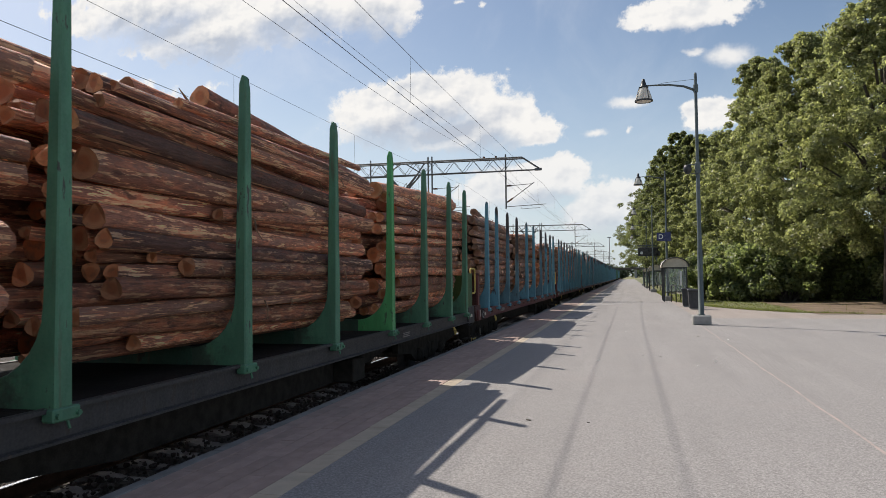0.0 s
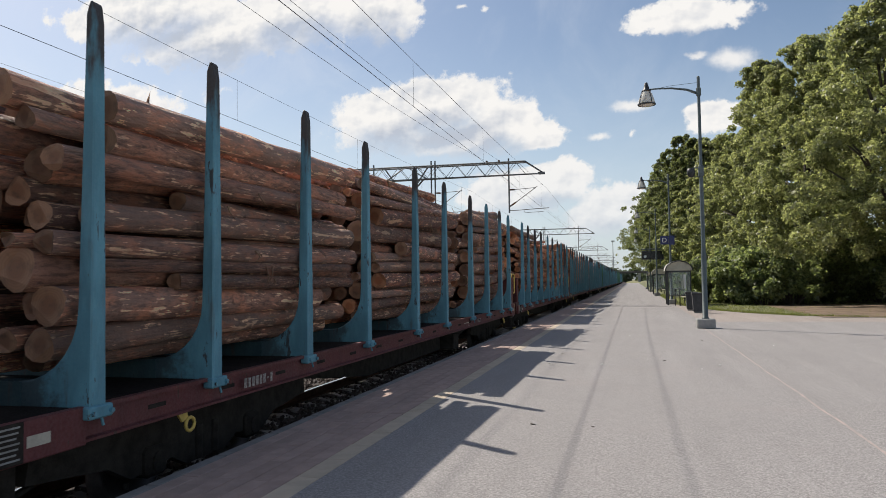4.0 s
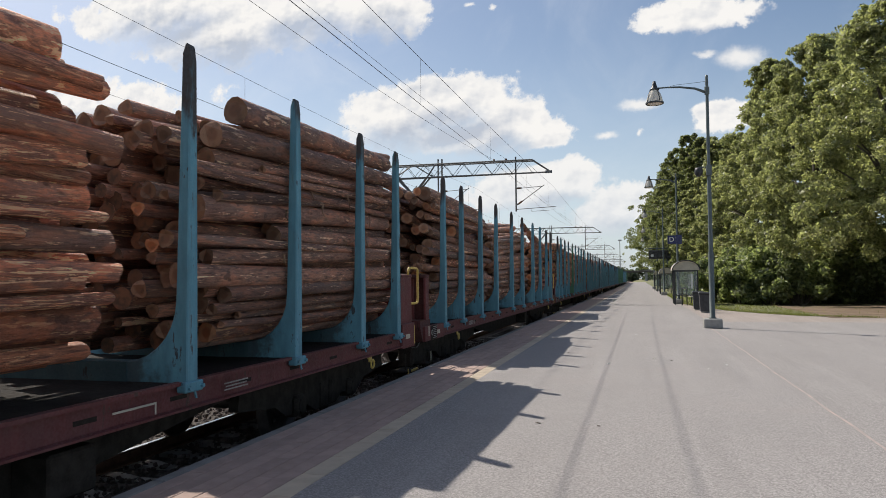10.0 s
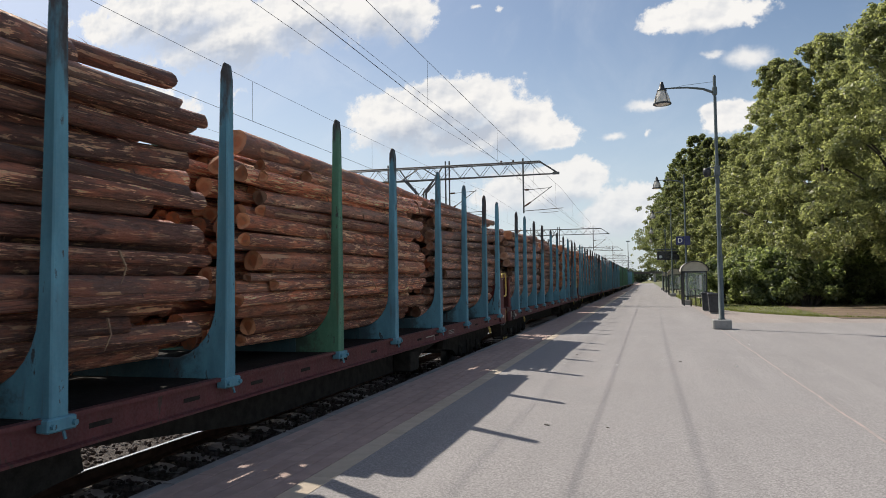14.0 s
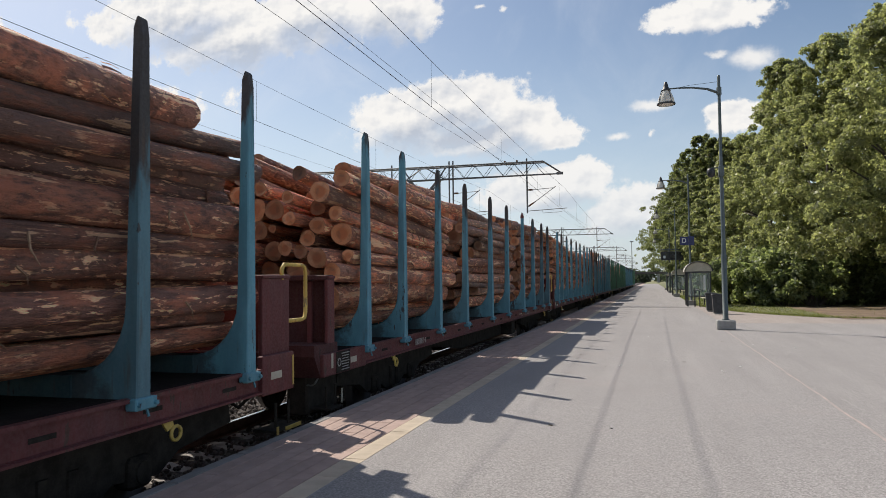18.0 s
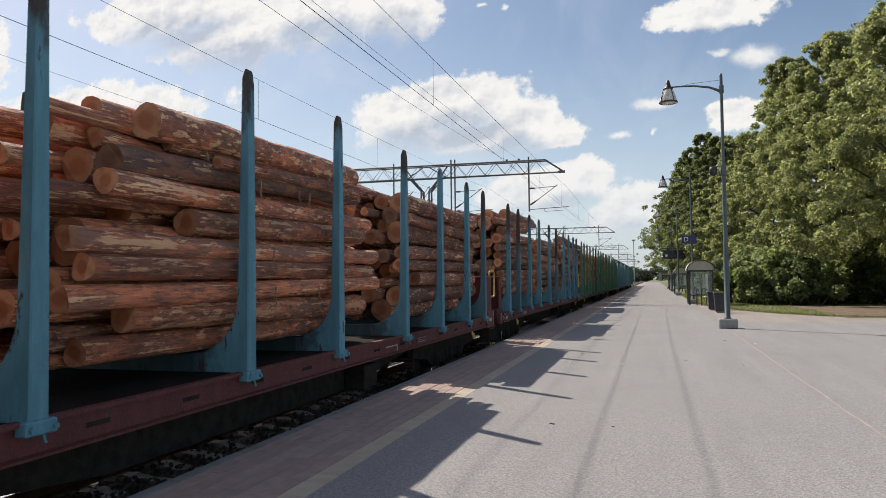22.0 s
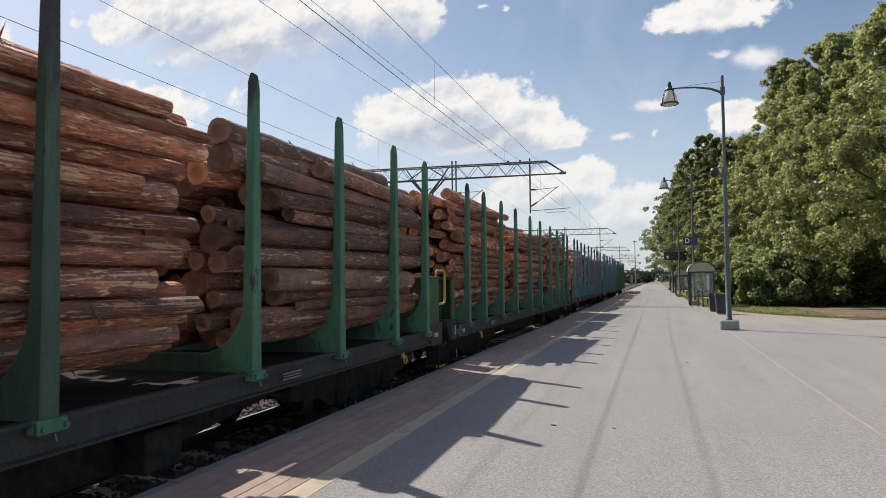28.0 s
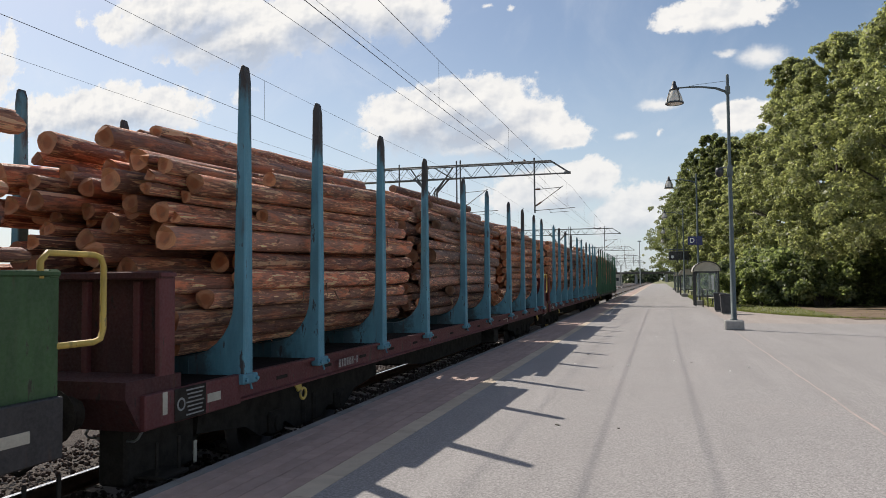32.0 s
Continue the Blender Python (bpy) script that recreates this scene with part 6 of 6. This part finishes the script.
def lay_log(stack, r, kind, a, b, rad):
    """One log of a stack from point a to point b, turned at random about its length."""
    pick = kind if r.random() < 0.84 else r.choice("psd")
    ob = new("log", r.choice(LOGS[pick]))
    ob.parent = stack
    if r.random() < 0.5:
        a, b = b, a
    d = b - a
    turn = d.to_track_quat("Y", "Z").to_matrix() @ Matrix.Rotation(r.uniform(0, 6.283), 3, "Y")
    ob.matrix_basis = Matrix.Translation((a + b) / 2) @ turn.to_4x4() @ Matrix.Diagonal((rad, d.length, rad, 1))
    return ob


def log_stack(k, j):
    """The stack j on wagon k, in the space of its wagon."""
    thick, kind, lo, hi, near_top, far_top, loose, crown = LOADS[k, j]
    r = random.Random(1000 + 10 * k + j)
    size = "thin" if thick < 0.19 else ("thick" if thick > 0.245 else "middling")
    st = thing("log_stack", "stack of %s %s logs between the wagon stakes" % (size, {"p": "reddish pine", "s": "grey-brown spruce", "d": "dark red-brown pine"}[kind]),
               "log stack", group="log stacks on the train")
    top, z0, mid = (near_top + far_top) / 2, DECK + 0.245, (lo + hi) / 2
    grade, hinge = (far_top - near_top) / (hi - lo), lo + 0.3 * (hi - lo)
    rows = pile(thick, top, crown, 50 * k + j)
    inner = []
    keep = 88 if k < 14 else (85 if k == 14 else 36)
    order = sorted(range(len(rows)), key=lambda i: min(1.345 - rows[i][0], 1.3 * max(0.0, top - rows[i][1] - rows[i][2])))
    single = set(order[:keep])
    for i, (x, z, rad) in enumerate(rows):
        rise = min(1.0, max(0.0, (z - z0) / (top - z0)))
        # the far ends are nearly flush, the near ends stand out unevenly
        y0 = lo + 0.85 * r.random() ** 1.4 + (r.uniform(0.3, 1.9) if r.random() < 0.20 else 0.0)
        y1 = hi - 0.42 * r.random() ** 1.7 - (r.uniform(0.2, 0.9) if r.random() < 0.12 else 0.0)
        tilt = loose * (0.0085 if rise < 0.55 else 0.017)
        slope = r.gauss(0, tilt)
        skew = r.gauss(0, tilt * 0.75)
        ends = []
        for y in (y0, y1):
            ex = min(x + skew * (y - hinge), 1.362 - rad)
            ends.append(Vector((ex, y, max(z + grade * rise * (y - mid) + slope * (y - hinge), z0 + rad))))
        if i in single:
            lay_log(st, r, kind, ends[0], ends[1], rad * 0.93)
        else:
            inner.append((*ends[0], *ends[1], rad))
    def rest(x, rad):
        """The height at which a log of this radius rests on the pile."""
        return max([q + math.sqrt(max(0.0, (0.95 * (rad + r0)) ** 2 - (x - x0) ** 2)) for x0, q, r0 in rows if abs(x - x0) < 0.95 * (rad + r0)])

    for x, ya, za, yb, zb, rad in TOP_LOGS.get((k, j), ()):
        h = rest(x, rad)
        drop = max(0.0, min(za - h - grade * (ya - mid), zb - h - grade * (yb - mid)))
        za, zb = za - drop, zb - drop
        lay_log(st, r, kind, Vector((x, ya, za)), Vector((x - 0.03, yb, zb)), rad)
    # a loose log lies askew on the top
    for i in range(r.choice((1, 1, 2))):
        x, rad = r.uniform(-0.9, 1.0), thick / 2 * r.uniform(0.7, 1.0)
        y0, y1 = lo + r.uniform(0.0, 1.2), hi - r.uniform(0.0, 1.2)
        h, skew, slope = rest(x, rad) + 0.02, r.gauss(0, 0.03), grade + r.gauss(0, 0.012)
        lay_log(st, r, kind, Vector((x - skew * 3, y0, h + slope * (y0 - mid))), Vector((x + skew * 3, y1, h + slope * (y1 - mid))), rad)
    # bark and twigs that lie on the top or hang down the side
    scraps = Shape()
    tops = [q for q in rows if q[1] + q[2] > top - 0.25]
    for i in range(26):
        x, z, rad = r.choice(tops)
        y = r.uniform(lo + 1.9, hi - 1.3)
        a, ln, up = r.uniform(0, 6.283), r.uniform(0.07, 0.32), r.uniform(0.01, 0.13)
        p = Vector((x, y, z + rad * 0.97 + grade * (y - mid)))
        d = Vector((math.cos(a) * ln * 0.4, math.sin(a) * ln, 0))
        scraps.tube([p - d, p + Vector((0, 0, up)), p + d * 0.8 + Vector((0, 0, up * r.uniform(0.2, 1.8)))], [0.010, r.uniform(0.008, 0.022), 0.004], 4)
    sides = [q for q in rows if q[0] + q[2] > 1.22 and q[1] < top - 0.2]
    for i in range(12 if sides else 0):
        x, z, rad = r.choice(sides)
        y, ln = r.uniform(lo + 1.9, hi - 1.3), r.uniform(0.08, 0.28)
        p = Vector((x + rad * 0.98, y, z + 0.02))
        scraps.tube([p, p + Vector((0.03, r.uniform(-0.08, 0.08), -ln * 0.5)), p + Vector((r.uniform(0.0, 0.04), r.uniform(-0.16, 0.16), -ln))], [0.012, 0.008, 0.003], 4)
    tagged(part("bark_debris", scraps, M["scrap"], st, "torn strips of bark"), kind="stuff")
    if inner:
        tagged(part("inner_timber", inner_logs(inner, kind), None, st), kind="stuff")
    return st


GREEN_WAGONS = (1, 12, 13, 16)
TRAIN = {}
models = {True: wagon(GREEN_SET), False: wagon(BLUE_SET)}
used = set()
for k in range(1, 17):
    green = k in GREEN_WAGONS
    if green in used:
        TRAIN[k] = copy_thing(models[green], pose(TRACK, wagon_y(k, 0), RAIL_Z))
    else:
        TRAIN[k] = models[green]
        used.add(green)
STACKS = {(k, j): log_stack(k, j) for k in range(1, 17) for j in range(3)}

# two wagons have their middle stakes wider apart
for k in (1, 5):
    for o in TRAIN[k].children:
        if o.name.startswith("bolster") and abs(abs(o.matrix_basis.translation.y) - 1.14) < 0.02:
            o.matrix_basis = Matrix.Translation((0, 0.17 if o.matrix_basis.translation.y > 0 else -0.05, 0)) @ o.matrix_basis



def stakes_at(k, y):
    """The stakes of wagon k on the cross beam at y, the platform's side first."""
    for o in TRAIN[k].children:
        if o.name.startswith("bolster") and abs(o.matrix_basis.translation.y - y) < 0.2:
            return [c for c in o.children if not c.name.startswith("stake_foot")]


def repaint(k, y, mesh, label):
    for c in stakes_at(k, y):
        c.data = mesh
        c["label"] = label


def painted(mesh, mat):
    m = mesh.copy()
    m.materials[0] = M[mat]
    return m


# odd stakes: a green one on the seventh wagon, a fresh one on the first, and several weathered ones
blue_stake, green_stake = stakes_at(8, 1.14)[0].data, stakes_at(1, 6.05)[0].data
repaint(7, -1.14, green_stake, "green stake on a wagon with turquoise ones")
repaint(1, 3.86, painted(green_stake, "fresh_green"), "freshly painted bright green stake")
grey_blue = painted(blue_stake, "weathered_blue")
for k, y in ((2, -6.05), (2, -3.86), (2, 3.86), (4, 8.21), (8, 8.21), (9, 8.21), (9, 9.88), (10, 9.88), (11, -8.21), (11, 1.14)):
    repaint(k, y, grey_blue, "weathered grey-blue stake with rubbed paint")
repaint(12, 1.14, painted(green_stake, "weathered_green"), "weathered dark green stake")
part("stake_tip", Shape().prism([(1.503, 3.045), (1.498, 3.055), (1.478, 3.205), (1.44, 3.226), (1.401, 3.12), (1.398, 3.045)], -0.059, 0.059), M["faded_red"],
     stakes_at(9, 3.86)[0].parent, "faded red tip of a stake")

# a torn orange strap hangs over the logs of the eighth wagon
part("strap", Shape().tube([(1.30, 5.55, 3.62), (1.362, 5.70, 3.30), (1.366, 6.10, 2.84), (1.364, 6.52, 2.36), (1.362, 6.66, 2.30)], 0.022, 6), M["strap"], STACKS[8, 2], "torn orange load strap", smooth=True)

# ---- paving pieces ----
def paving():
    edge = Shape().box((0, 0, 0), (0.12, 0.985, 0.12), 0.012).mesh("edge_stone", M["edge_stone"])
    slab = Shape().box((0, 0, 0), (0.151, 1.197, 0.05), 0.004).mesh("paver", M["paver"])
    pale = Shape().box((0, 0, 0), (0.204, 0.594, 0.05), 0.004).mesh("guide_paver", M["cream"])
    r = random.Random(4)

    def lift():
        return r.uniform(-0.0025, 0.0025)

    for i in range(40):
        part("edge_stone", edge, None, base, at=pose(EDGE + 0.06, 0.5 + i * 1.0, -0.060 + lift(), 0, r.uniform(-0.15, 0.15), 0))
    rest = Shape()
    for y0, y1 in ((P0, 0.0), (40.0, P1)):
        for y in steps(y0 + 0.5, y1 - 0.5, 1.0):
            rest.box((EDGE + 0.06, y, -0.060), (0.12, 0.985, 0.12))
    tagged(part("far_edge_stones", rest, M["edge_stone"], base), kind="stuff")
    for row in range(6):
        x = -3.531 + row * 0.158
        for i in range(18):
            part("paver", slab, None, base, at=pose(x, 2.3 + i * 1.2 + (row % 2) * 0.6, -0.026 + lift(), 0, 0, r.uniform(-0.1, 0.1)))
    for i in range(44):
        part("guide_paver", pale, None, base, at=pose(-2.556, 2.15 + i * 0.6, -0.025 + lift()))
    rest, cream = Shape(), Shape()
    for row in range(6):
        x = -3.531 + row * 0.158
        for y in steps(23.9 + (row % 2) * 0.6, P1, 1.2):
            rest.box((x, y, -0.026), (0.150, 1.19, 0.05))
        for y in steps(P0, 1.0, 1.2):
            rest.box((x, y, -0.026), (0.150, 1.19, 0.05))
    for y in steps(29.0, P1, 1.2) + steps(P0, 1.2, 1.2):
        cream.box((-2.556, y, -0.025), (0.204, 1.19, 0.05))
    tagged(part("far_pavers", rest, M["paver"], base), kind="stuff")
    tagged(part("far_guide_pavers", cream, M["cream"], base), kind="stuff")
    shoulder = Shape().box((-2.67, (P0 + P1) / 2, -0.03), (0.01, P1 - P0, 0.05))
    part("gap_sand", shoulder, M["joint"], base)


paving()


def motions():
    """The train runs past: every wagon and every stack on it."""
    times = [float(i) for i in range(33)]
    for k, w in TRAIN.items():
        walk(w, [(t, pose(TRACK, wagon_y(k, t), RAIL_Z)) for t in times])
    turns = [i * 0.0625 for i in range(513)]
    for w in TRAIN.values():
        for o in w.children_recursive:
            if o.name.startswith("wheelset"):
                x, y, z = o.matrix_basis.translation
                walk(o, [(t, pose(x, y, z, math.degrees(train_way(t) / 0.46))) for t in turns])
    for (k, j), st in STACKS.items():
        walk(st, [(t, pose(TRACK, wagon_y(k, t), RAIL_Z)) for t in times])


motions()
